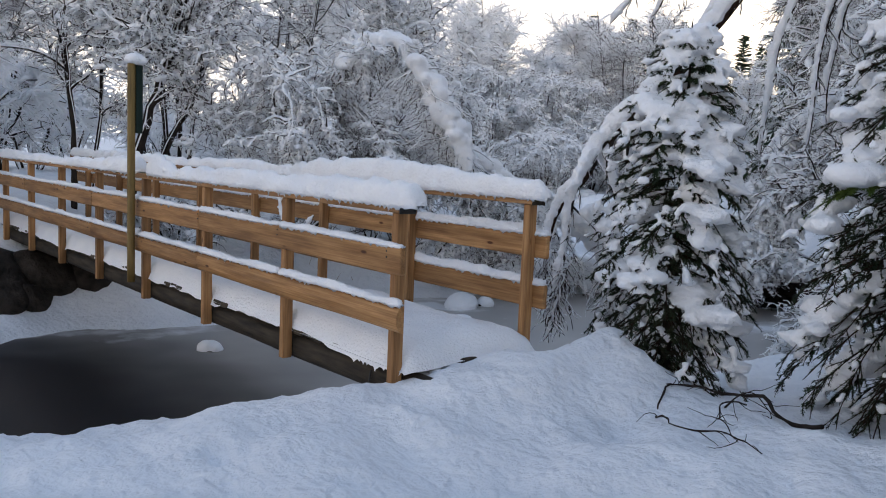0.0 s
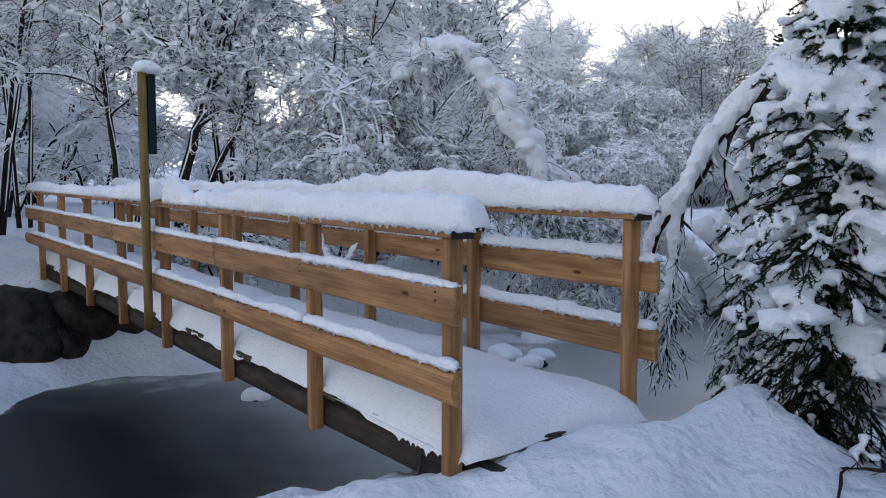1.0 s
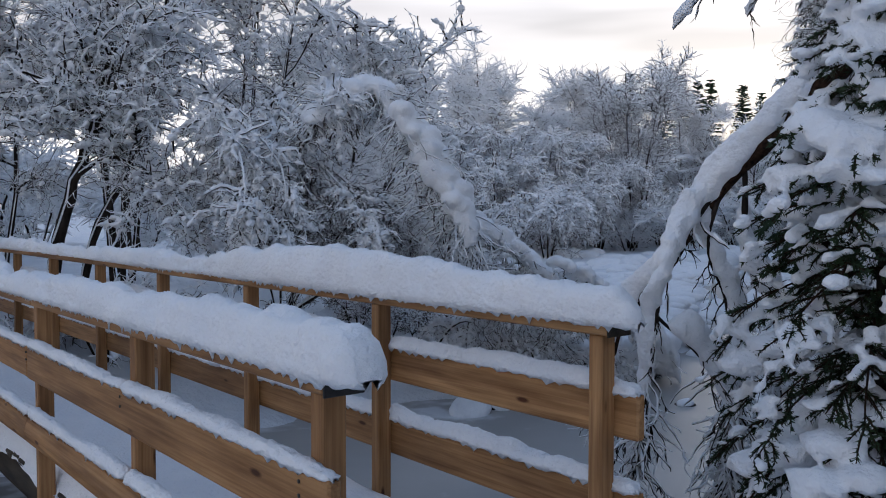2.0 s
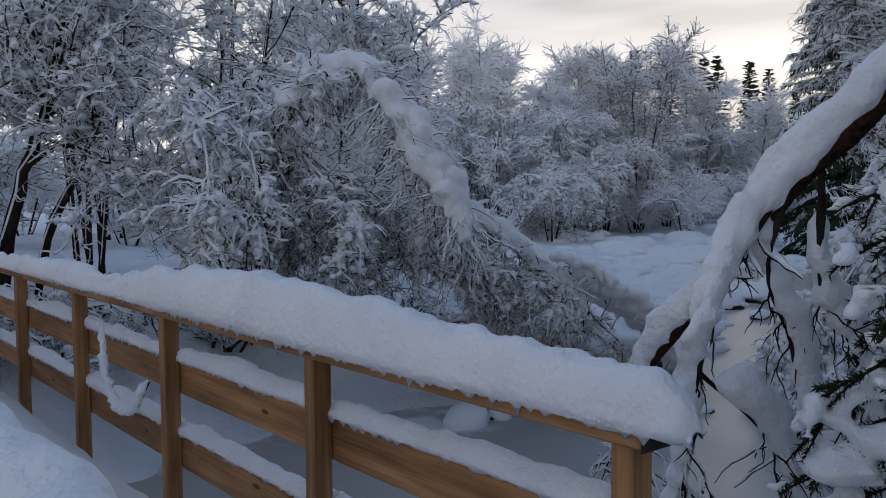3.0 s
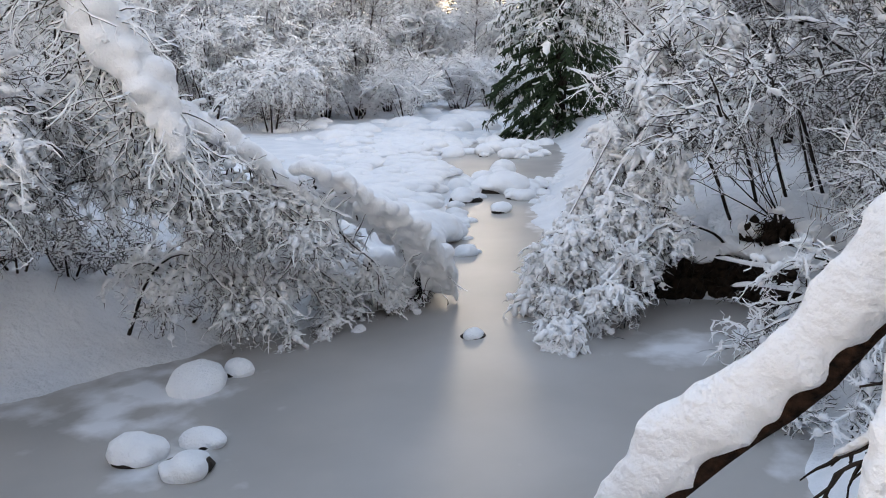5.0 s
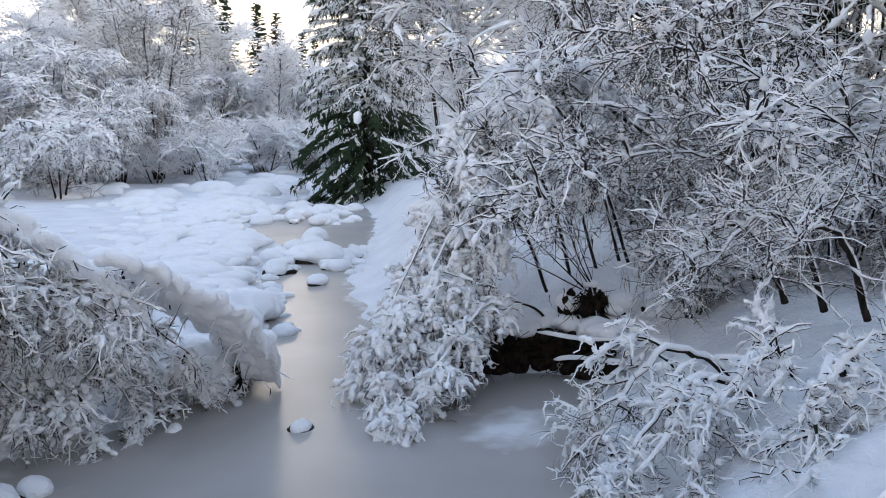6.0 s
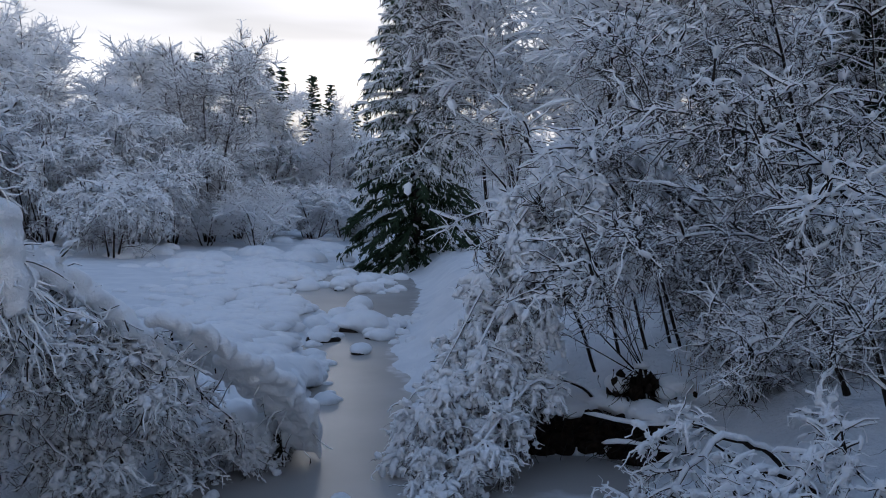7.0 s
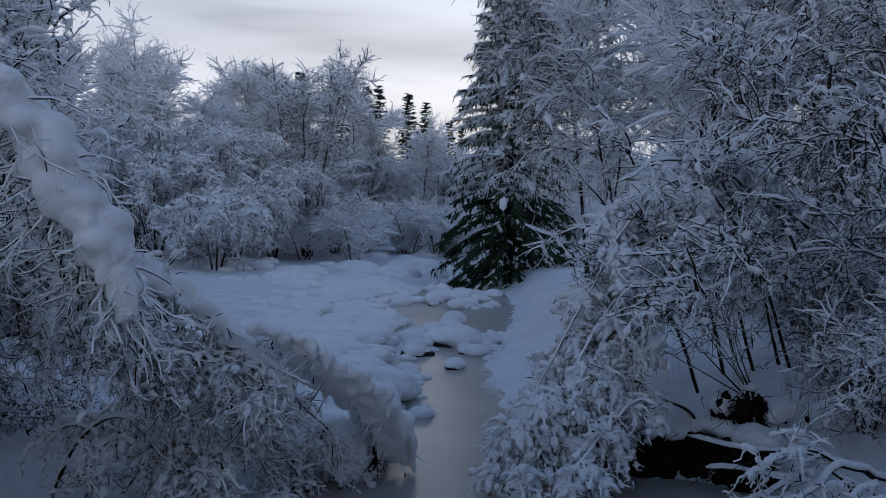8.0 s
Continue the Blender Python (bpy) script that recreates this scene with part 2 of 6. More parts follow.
def thing(name, label, category, group="", kind="", at=(0, 0, 0)):
    ob = new(name)
    ob.empty_display_size = 0.2
    ob.location = at
    return tagged(ob, label, category, group, kind)


def box(mesh, lo, hi, bevel=0.006, mat=0):
    """A box with chamfered edges."""
    bm = bmesh.new()
    size = [h - l for l, h in zip(lo, hi)]
    bmesh.ops.create_cube(bm, size=1.0, matrix=Matrix.Translation([(l + h) / 2 for l, h in zip(lo, hi)]) @ Matrix.Diagonal((*size, 1)))
    if bevel:
        bmesh.ops.bevel(bm, geom=list(bm.edges), offset=min(bevel, min(size) * 0.3), segments=1, profile=0.5, affect="EDGES")
    bmesh.ops.triangulate(bm, faces=list(bm.faces))
    bm.verts.index_update()
    mesh.add([v.co for v in bm.verts], tris=[[v.index for v in f.verts] for f in bm.faces], mat=mat)
    bm.free()
    return mesh


WAVES = np.random.RandomState(3)
WAVE_DIRS = [(WAVES.uniform(-1, 1, (14, 3)), WAVES.uniform(0, 6.28, 14)) for _ in range(6)]


def wave(p, scale, seed=0):
    """Smooth noise of about -1 to 1 at points p."""
    d, ph = WAVE_DIRS[seed % 6]
    d = d / np.linalg.norm(d, axis=1)[:, None] * (0.6 + 0.9 * ((np.arange(14) * 0.37) % 1))[:, None]
    return np.sin(np.asarray(p) @ d.T * (scale * 6.28) + ph + seed).sum(axis=-1) / 4.2


def curve_points(pts, n):
    """Catmull-Rom through rows of x, y, z, radius."""
    p = np.asarray(pts, float)
    p = np.vstack((2 * p[0] - p[1], p, 2 * p[-1] - p[-2]))
    k = len(p) - 3
    u = np.linspace(0, k - 1e-6, n)
    i = u.astype(int)
    f = (u - i)[:, None]
    a, b, c, d = p[i], p[i + 1], p[i + 2], p[i + 3]
    r = 0.5 * (2 * b + (c - a) * f + (2 * a - 5 * b + 4 * c - d) * f**2 + (3 * b - a - 3 * c + d) * f**3)
    r[:, 3:] = np.maximum(r[:, 3:], 0.003)
    return r


def tube(mesh, pts, radii, sides=7, mat=0, lump=0.0, cap=True):
    """A tapered tube along points."""
    pts = np.asarray(pts, float)
    n = len(pts)
    t = np.gradient(pts, axis=0)
    t /= np.linalg.norm(t, axis=1)[:, None] + 1e-9
    ref = np.array((0.31, 0.17, 0.93)) if abs(t[0, 2]) < 0.8 else np.array((0.95, 0.2, 0.1))
    s = np.cross(t, ref)
    s /= np.linalg.norm(s, axis=1)[:, None] + 1e-9
    u = np.cross(s, t)
    a = np.arange(sides) / sides * 2 * np.pi
    ring = np.cos(a)[None, :, None] * s[:, None] + np.sin(a)[None, :, None] * u[:, None]
    r = np.asarray(radii, float)[:, None, None]
    v = pts[:, None] + ring * r
    if lump:
        v = v + ring * r * lump * wave(v, 0.35 / max(0.02, float(np.mean(radii))) * 0.3, 2)[..., None]
    i, j = np.meshgrid(np.arange(n - 1), np.arange(sides), indexing="ij")
    j2 = (j + 1) % sides
    q = np.stack((i * sides + j, i * sides + j2, (i + 1) * sides + j2, (i + 1) * sides + j), -1).reshape(-1, 4)
    v = v.reshape(-1, 3)
    tris = None
    if cap:
        v = np.vstack((v, pts[0], pts[-1]))
        k = np.arange(sides)
        tris = np.vstack((np.stack((np.full(sides, n * sides), (k + 1) % sides, k), -1), np.stack((np.full(sides, n * sides + 1), (n - 1) * sides + k, (n - 1) * sides + (k + 1) % sides), -1)))
    mesh.add(v, q, tris, mat)


def snow_back(mesh, pts, radii, height, rng, mat=0, width=1.15, lump=0.25):
    """A soft roll of snow lying on a limb; thin where the limb is steep."""
    pts = np.asarray(pts, float)
    n = len(pts)
    t = np.gradient(pts, axis=0)
    t /= np.linalg.norm(t, axis=1)[:, None] + 1e-9
    flat = np.sqrt(np.clip(1 - t[:, 2] ** 2, 0, 1))
    s = np.cross(t, (0, 0, 1.0))
    s /= np.linalg.norm(s, axis=1)[:, None] + 1e-6
    u = np.cross(s, t)
    u[u[:, 2] < 0] *= -1
    r = np.asarray(radii, float)
    h = np.asarray(height, float) * np.clip(flat, 0.12, 1) * (1 + lump * wave(pts, 2.5, 1) + rng.uniform(-0.15, 0.15, n))
    w = r * width + 0.28 * h
    ends = np.sqrt(np.clip(np.minimum(np.arange(n), np.arange(n)[::-1]) / 1.5, 0.05, 1))
    prof = np.array(((-1.0, -0.25), (-1.08, 0.2), (-0.75, 0.75), (0.0, 1.0), (0.75, 0.75), (1.08, 0.2), (1.0, -0.25), (0.0, -0.1)))
    v = pts[:, None] + s[:, None] * (prof[:, 0][None] * (w * ends)[:, None])[..., None] + u[:, None] * (np.where(prof[:, 1] > 0, (r * 0.5)[:, None] + prof[:, 1][None] * (h * ends)[:, None], prof[:, 1][None] * r[:, None] * 0.6 + (r * 0.3)[:, None]))[..., None]
    v = v + (s[:, None] * wave(v, 5.0, 2)[..., None] + u[:, None] * wave(v, 5.0, 4)[..., None]) * (0.10 * (h * ends)[:, None, None])
    k = len(prof)
    i, j = np.meshgrid(np.arange(n - 1), np.arange(k), indexing="ij")
    j2 = (j + 1) % k
    q = np.stack((i * k + j, (i + 1) * k + j, (i + 1) * k + j2, i * k + j2), -1).reshape(-1, 4)
    c = np.arange(k)
    tris = np.vstack((np.stack((np.full(k, n * k), c, (c + 1) % k), -1), np.stack((np.full(k, n * k + 1), (n - 1) * k + (c + 1) % k, (n - 1) * k + c), -1)))
    mesh.add(np.vstack((v.reshape(-1, 3), v[0].mean(0), v[-1].mean(0))), q, tris, mat)


def unit(v):
    return v / (np.linalg.norm(v, axis=-1, keepdims=True) + 1e-9)


SLIM = np.array(((0.0, 1.0), (-1.0, -0.1), (1.0, -0.1)))
KEEL = np.array(((-0.9, 1.0), (0.0, -1.0), (0.9, 1.0)))
FULL = np.array(((-0.62, 0.9), (-1.0, 0.1), (0.0, -1.0), (1.0, 0.1), (0.62, 0.9)))


def pieces(mesh, pts, w, h, d, taper=0.45, rng=None, full=False, lumpy=0.35, bare=1, keel=False):
    """Snow-loaded shoots (count, points, 3): half-width w and height h of snow above, depth d of bark beneath."""
    m, k = pts.shape[:2]
    f = np.linspace(1, taper, k) if taper > 0 else np.sqrt(1.02 - np.abs(np.linspace(-1, 1, k)) ** 3)
    jig = rng.uniform(1 - lumpy, 1 + lumpy, (m, k)) if rng is not None else np.ones((m, k))
    t = unit(np.gradient(pts, axis=1))
    s = unit(np.cross(t, (0.05, 0.08, 1.0)))
    u = np.cross(s, t)
    u = np.where(u[..., 2:] < 0, -u, u)
    s = np.cross(t, u)
    flat = np.clip(np.sqrt(np.clip(1 - t[..., 2] ** 2, 0, 1)), 0.4, 1)
    W = np.broadcast_to(w, (m,))[:, None] * f * jig
    H = np.broadcast_to(h, (m,))[:, None] * f * jig * flat
    D = np.broadcast_to(d, (m,))[:, None] * f
    prof = FULL if full else KEEL if keel else SLIM
    n = len(prof)
    a, b = prof[:, 0], prof[:, 1]
    lift = np.where(b > 0, b * H[..., None], b * D[..., None])
    if keel:
        lift = np.where(b > 0, 0.55 * H[..., None], -D[..., None])
    elif not full:
        lift = np.where(b > 0, H[..., None], -D[..., None])
    v = pts[:, :, None] + s[:, :, None] * (a * W[..., None])[..., None] + u[:, :, None] * lift[..., None]
    i, j, c = np.meshgrid(np.arange(m), np.arange(k - 1), np.arange(n), indexing="ij")
    c2 = (c + 1) % n
    o = (i * k + j) * n
    q = np.stack((o + c, o + c2, o + n + c2, o + n + c), -1).reshape(-1, 4)
    kind = np.array((0, bare, bare, 0, 0) if full else (bare, bare, 0) if keel else (0, bare, 0))
    mesh.add(v.reshape(-1, 3), q, mat=np.broadcast_to(kind, (m, k - 1, n)).reshape(-1))


def grow(starts, dirs, lens, steps, droop, wiggle, rng):
    """Shoots of given steps: points (count, steps + 1, 3)."""
    m = len(starts)
    out = np.empty((m, steps + 1, 3))
    out[:, 0] = starts
    d = dirs / (np.linalg.norm(dirs, axis=1)[:, None] + 1e-9)
    droop = np.broadcast_to(droop, (m,))
    for k in range(steps):
        d = d + rng.normal(0, wiggle, (m, 3))
        d[:, 2] -= droop
        d /= np.linalg.norm(d, axis=1)[:, None] + 1e-9
        out[:, k + 1] = out[:, k] + d * (lens / steps)[:, None]
    return out


def sprout(pts, count, rng, low=0.2, high=1.0):
    """Random places along shoots, with the shoots' directions there."""
    m, k = pts.shape[:2]
    i = rng.randint(0, m, count)
    f = rng.uniform(low, high, count) * (k - 1) * 0.999
    j = f.astype(int)
    g = (f - j)[:, None]
    a, b = pts[i, j], pts[i, j + 1]
    return a * (1 - g) + b * g, b - a


def ico(level):
    bm = bmesh.new()
    bmesh.ops.create_icosphere(bm, subdivisions=level, radius=1.0)
    v, f = np.array([x.co for x in bm.verts]), np.array([[x.index for x in y.verts] for y in bm.faces])
    bm.free()
    return v, f


ICO1, ICO2, ICO3 = ico(1), ico(2), ico(3)


def lumps(mesh, centres, radii, rng, shape=(1, 1, 0.6), base=ICO2, rough=0.25, mat=0):
    """Rounded, uneven lumps."""
    v, f = base
    centres, radii = np.asarray(centres, float).reshape(-1, 3), np.asarray(radii, float)
    n, k = len(centres), len(v)
    ang = rng.uniform(0, 6.28, n)
    c, s = np.cos(ang), np.sin(ang)
    sh = np.array(shape) * rng.uniform(0.8, 1.25, (n, 3))
    p = v[None] * sh[:, None] * radii[:, None, None]
    p = np.stack((p[..., 0] * c[:, None] - p[..., 1] * s[:, None], p[..., 0] * s[:, None] + p[..., 1] * c[:, None], p[..., 2]), -1)
    q = centres[:, None] + p
    amount = rough * wave((p / radii[:, None, None]) + rng.uniform(0, 20, (n, 1, 3)), 0.22, 3)
    q = q + p * amount[..., None]
    mesh.add(q.reshape(-1, 3), tris=(f[None] + (np.arange(n) * k)[:, None, None]).reshape(-1, 3), mat=mat)


# ---- ground ----
WATER = -1.41
SHORE = [(-40, 0.5), (-12, 2.2), (-4, 3.2), (-1.9, 2.95), (-1.4, 2.3), (-0.6, 2.3), (0.7, 2.0), (1.6, 1.5), (4, 0.9), (7, 0.9), (9, 1.9), (10.6, 2.2), (12.3, 2.4), (12.95, 2.9), (12.95, 3.4), (12.6, 3.95), (12.3, 4.4), (12.7, 5.0), (14, 6.0), (16.9, 8.0), (20, 9.6), (24.8, 11.2), (31, 13.6), (37, 16.6), (44, 21.0),
         (42, 22.5), (36, 20.6), (31.5, 19.0), (27.5, 17.2), (25.2, 14.9), (23.7, 13.5), (18.9, 11.4), (13.5, 8.45), (12.0, 7.5), (10.7, 7.2), (9.8, 7.6), (8.5, 8.1), (6.5, 8.3), (5.3, 8.7), (2.1, 7.9), (0.5, 8.25), (-0.4, 8.5), (-1.3, 7.2), (-5, 7.8), (-12, 8.8), (-40, 9)]


def shore_distance(x, y):
    """Metres from the water's edge; negative on the water."""
    a = np.array(SHORE, float)
    b = np.roll(a, -1, axis=0)
    best, inside = np.full(x.shape, 1e9), np.zeros(x.shape, bool)
    for (x0, y0), (x1, y1) in zip(a, b):
        dx, dy = x1 - x0, y1 - y0
        t = np.clip(((x - x0) * dx + (y - y0) * dy) / (dx * dx + dy * dy), 0, 1)
        best = np.minimum(best, np.hypot(x - x0 - t * dx, y - y0 - t * dy))
        if dy:
            inside ^= ((y0 > y) != (y1 > y)) & (x < dx * (y - y0) / dy + x0)
    return np.where(inside, -best, best)


def step(v, a, b):
    t = np.clip((v - a) / (b - a), 0, 1)
    return t * t * (3 - 2 * t)


def height(x, y):
    x, y = np.asarray(x, float), np.asarray(y, float)
    p = np.stack((x, y, np.zeros_like(x)), -1)
    d = shore_distance(x, y) + 0.18 * wave(p, 0.55, 1) * step(np.hypot(x, y), 1.5, 4)
    dl = np.maximum(d, 0)
    middle = np.interp(x, (-40, 6, 11, 14, 18, 25, 33, 60, 400), (5, 5, 5.8, 7.0, 9.8, 12.6, 16, 29, 200))
    north = y > middle
    south_near = WATER + 0.80 * step(dl, 0, 0.75) + 0.42 * step(dl, 0.5, 2.4)
    south_far = WATER + 1.15 * step(dl, 0.0, 2.2) + 0.9 * step(dl, 2, 9)
    e = step(x, 5.5, 9.5)
    s = south_near * (1 - e) + south_far * e
    north_near = WATER + 0.60 * step(dl, 0, 1.6) + 1.0 * step(dl, 0.8, 3.6)
    north_far = WATER + 0.30 * step(dl, 0, 1.2) + 0.10 * step(dl, 0.8, 4) + 0.9 * step(dl, 3, 34)
    f = step(x, 9.5, 14)
    z = np.where(north, north_near * (1 - f) + north_far * f, s)
    z = np.where(d < 0, WATER - 0.35 * step(-d, 0, 0.8), z)
    z = z + np.where(north, 0.06 * step(dl, 0.0, 0.14), 0)
    land = step(d, 0.1, 0.9)
    near = 1 - step(np.hypot(x - 2, y - 2), 20, 60)
    z = z + land * (0.05 * wave(p, 0.33, 2) + 0.035 * near * wave(p, 0.9, 3) + 0.016 * near * wave(p, 2.2, 4) + 0.016 * near * wave(p, 4.5, 5) + 0.018 * near * np.minimum(wave(p, 3.1, 0), 0))
    # small pits in the trodden snow
    z = z - 0.05 * near * land * step(wave(p, 1.9, 1), 0.45, 1.3) * (1 - step(y, 2.0, 3.0))
    # the mound that meets the deck, and the trodden bank before it
    z = z + 0.09 * np.exp(-(((x + 0.2) / 0.7) ** 2 + ((y + 0.15) / 0.5) ** 2)) + 0.18 * np.exp(-(((x - 1.05) / 0.92) ** 6 + ((y + 0.38) / 0.6) ** 2)) + 0.19 * np.exp(-(((x - 1.72) / 0.33) ** 2 + ((y + 0.42) / 0.36) ** 2)) + 0.09 * np.exp(-(((x - 1.35) / 0.75) ** 2 + ((y + 0.2) / 0.42) ** 2)) - 0.26 * np.exp(-(((x - 2.7) / 0.6) ** 2 + ((y + 0.6) / 0.8) ** 2))
    z = z + 0.34 * step(d, 0.12, 0.5) * np.exp(-(((x - 13.4) / 0.9) ** 2 + ((y - 2.9) / 1.2) ** 2))
    far_end = np.exp(-(((x - 0.6) / 1.6) ** 2)) * step(y, 9.9, 10.9) * (1 - step(y, 14, 22))
    z = z + far_end * np.maximum(0, -0.02 - z)
    return z + 3.0 * step(np.hypot(x - 20, y - 14), 60, 200)


def ground_z(x, y):
    return float(height(np.array([x]), np.array([y]))[0])


def axis_steps(lo, hi, fine, out):
    a = [v for v in np.arange(lo, hi + fine / 2, fine)]
    g = fine
    left, right = [], []
    v = hi
    while v < out:
        g *= 1.07
        v += g
        right.append(v)
    g, v = fine, lo
    while v > -out:
        g *= 1.07
        v -= g
        left.append(v)
    return np.array(left[::-1] + a + right)


def make_ground():
    xs, ys = axis_steps(-4.5, 15.0, 0.085, 420), axis_steps(-3.8, 11.5, 0.085, 420)
    gx, gy = np.meshgrid(xs, ys, indexing="ij")
    gz = height(gx, gy)
    n, m = gx.shape
    i, j = np.meshgrid(np.arange(n - 1), np.arange(m - 1), indexing="ij")
    q = np.stack((i * m + j, (i + 1) * m + j, (i + 1) * m + j + 1, i * m + j + 1), -1).reshape(-1, 4)
    mesh = Mesh()
    mesh.add(np.stack((gx, gy, gz), -1).reshape(-1, 3), q)
    tagged(put("ground", mesh, SNOW_GROUND), "uneven snow-covered banks and meadow beside a stream", "ground", kind="structure")
    xs, ys = np.concatenate((np.linspace(-40, -6.4, 30), np.linspace(-6, 22, 190), np.linspace(22.5, 46, 40))), np.linspace(-1, 24, 160)
    gx, gy = np.meshgrid(xs, ys, indexing="ij")
    n, m = gx.shape
    i, j = np.meshgrid(np.arange(n - 1), np.arange(m - 1), indexing="ij")
    q = np.stack((i * m + j, (i + 1) * m + j, (i + 1) * m + j + 1, i * m + j + 1), -1).reshape(-1, 4)
    mesh = Mesh()
    mesh.add(np.stack((gx, gy, np.full_like(gx, WATER)), -1).reshape(-1, 3), q)
    d = -shore_distance(gx, gy)
    p = np.stack((gx, gy, gx * 0), -1)
    dust = np.where(gy > np.interp(gx, (-40, 6, 11, 14, 18, 25, 33), (5, 5, 5.8, 7.0, 9.8, 12.6, 16)), 0.34 * (1 - step(d, 0.0, 0.7 + 0.5 * wave(p, 0.4, 2))) * (1 - 0.85 * step(gx, 8.5, 10.5)), 0.3 * (1 - step(d, 0.0, 0.5)))
    dust = np.maximum(dust, 0.6 * np.exp(-(((gx - 10.6) / 0.9) ** 2 + ((gy - 3.2) / 0.55) ** 2)))
    dust = np.maximum(dust, (0.62 + 0.3 * wave(p, 1.6, 7)) * np.exp(-(((gx - 6.5) / 1.1) ** 2 + ((gy - 7.5) / 0.75) ** 2)))
    dust = np.maximum(dust, 0.4 * np.exp(-(((gx - 5.7) / 0.7) ** 2 + ((gy - 6.25) / 0.6) ** 2)))
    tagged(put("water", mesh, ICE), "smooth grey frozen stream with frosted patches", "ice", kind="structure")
    at = bpy.data.objects["water"].data.attributes.new("dust", "FLOAT", "POINT")
    at.data.foreach_set("value", dust.reshape(-1).astype(np.float32))


make_ground()


# ---- bridge ----
POST_L = [0.02, 1.44, 2.89, 4.36, 5.82, 7.28, 8.74, 10.20]
POST_R = [0.07, 1.50, 2.915, 4.36, 5.82, 7.28, 8.74, 10.20]
XL, XR = -0.008, 1.232
TOP_L, TOP_R = 1.005, 1.05  # undersides of the two handrails


def board(lo, hi, rounded):
    """A rail board along y: a flat plank, or a half log with its round side outwards."""
    m = Mesh()
    y0, y1 = lo[1], hi[1]
    h = hi[2] - lo[2]
    if not rounded:
        return box(m, lo, hi, 0.008)
    n, k = 9, 9
    ys = np.linspace(y0, y1, n)
    a = np.linspace(-np.pi / 2, np.pi / 2, k)
    outline = np.vstack((np.stack((-np.cos(a) * (hi[0] - lo[0]), np.sin(a) * h / 2), -1), ))
    v = np.array([[(hi[0] + o[0], y, (lo[2] + hi[2]) / 2 + o[1] + 0.004 * math.sin(3 * y)) for o in outline] for y in ys])
    i, j = np.meshgrid(np.arange(n - 1), np.arange(k), indexing="ij")
    j2 = (j + 1) % k
    q = np.stack((i * k + j, i * k + j2, (i + 1) * k + j2, (i + 1) * k + j), -1).reshape(-1, 4)
    c = np.arange(1, k - 1)
    tris = np.vstack((np.stack((0 * c, c + 1, c), -1), np.stack((0 * c + (n - 1) * k, (n - 1) * k + c, (n - 1) * k + c + 1), -1)))
    m.add(v.reshape(-1, 3), q, tris)
    return m


def make_bridge():
    rng = np.random.RandomState(5)
    bridge = thing("footbridge", "narrow wooden footbridge with board railings spanning the stream", "bridge")
    for x, ys in ((XL, POST_L), (XR, POST_R)):
        out = -1 if x == XL else 1
        top, lift = (TOP_L, 0.0) if x == XL else (TOP_R, 0.035)
        for k, y in enumerate(ys):
            bottom = -0.42 if k == 0 else -0.245
            p = put("post", box(Mesh(), (x - 0.041, y - 0.032, bottom), (x + 0.041, y + 0.032, top - 0.002), 0.006), POST_TIMBER, bridge, smooth=False)
            for z in (0.72 + lift, 0.76 + lift):
                m = Mesh()
                tube(m, [(x + out * 0.082, y + 0.012, z), (x + out * 0.0915, y + 0.012, z)], (0.007, 0.006), 8)
                put("bolt", m, METAL, p, "dark bolt head")
        cuts = [ys[0] - 0.14, ys[2], ys[4], ys[6], ys[7] + 0.75]
        for (z0, z1), rounded in (((0.62, 0.795), False), ((0.243, 0.425), x == XL)):
            for a, b in zip(cuts, cuts[1:]):
                dz = lift + rng.uniform(-0.004, 0.004)
                t = 0.062 if rounded else 0.045
                x0, x1 = (x - 0.043 - t, x - 0.043) if out < 0 else (x + 0.043, x + 0.043 + t)
                put("rail_board", board((x0, a + 0.003, z0 + dz), (x1, b - 0.003, z1 + dz), rounded), TIMBER, bridge, "rounded half-log board" if rounded else "", smooth=False)
        for a, b in zip([ys[0] - 0.075] + cuts[1:-1], cuts[1:]):
            put("handrail", box(Mesh(), (x - 0.065, a + 0.003, top), (x + 0.065, b - 0.003, top + 0.05), 0.008), TIMBER, bridge, smooth=False)
        put("end_bracket", box(Mesh(), (x - 0.066, ys[0] - 0.083, top - 0.004), (x + 0.067, ys[0] - 0.075, top + 0.048), 0.002), METAL if x == XL else OLD_TIMBER, bridge, "black steel end plate" if x == XL else "dark weathered end grain", smooth=False)
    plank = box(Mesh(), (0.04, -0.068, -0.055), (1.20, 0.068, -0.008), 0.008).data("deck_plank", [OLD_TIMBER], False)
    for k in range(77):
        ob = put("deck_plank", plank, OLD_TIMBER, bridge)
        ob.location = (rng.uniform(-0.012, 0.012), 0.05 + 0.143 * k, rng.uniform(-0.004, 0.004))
    for x in (0.14, 1.10):
        m = Mesh()
        ys = np.linspace(-0.3, 11.0, 14)
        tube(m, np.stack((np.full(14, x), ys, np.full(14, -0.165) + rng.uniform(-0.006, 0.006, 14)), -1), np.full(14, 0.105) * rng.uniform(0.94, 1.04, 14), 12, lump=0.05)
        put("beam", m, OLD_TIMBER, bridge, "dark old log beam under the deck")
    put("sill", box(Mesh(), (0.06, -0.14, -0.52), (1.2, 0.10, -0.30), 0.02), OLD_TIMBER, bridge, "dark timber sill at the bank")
    put("drain_pipe", (lambda m: (tube(m, [(0.02, 0.32, -0.1), (-0.02, 0.32, -0.35), (-0.03, 0.32, -0.50)], (0.008, 0.008, 0.008), 6), m)[1])(Mesh()), METAL, bridge, "thin dark iron rod")


make_bridge()


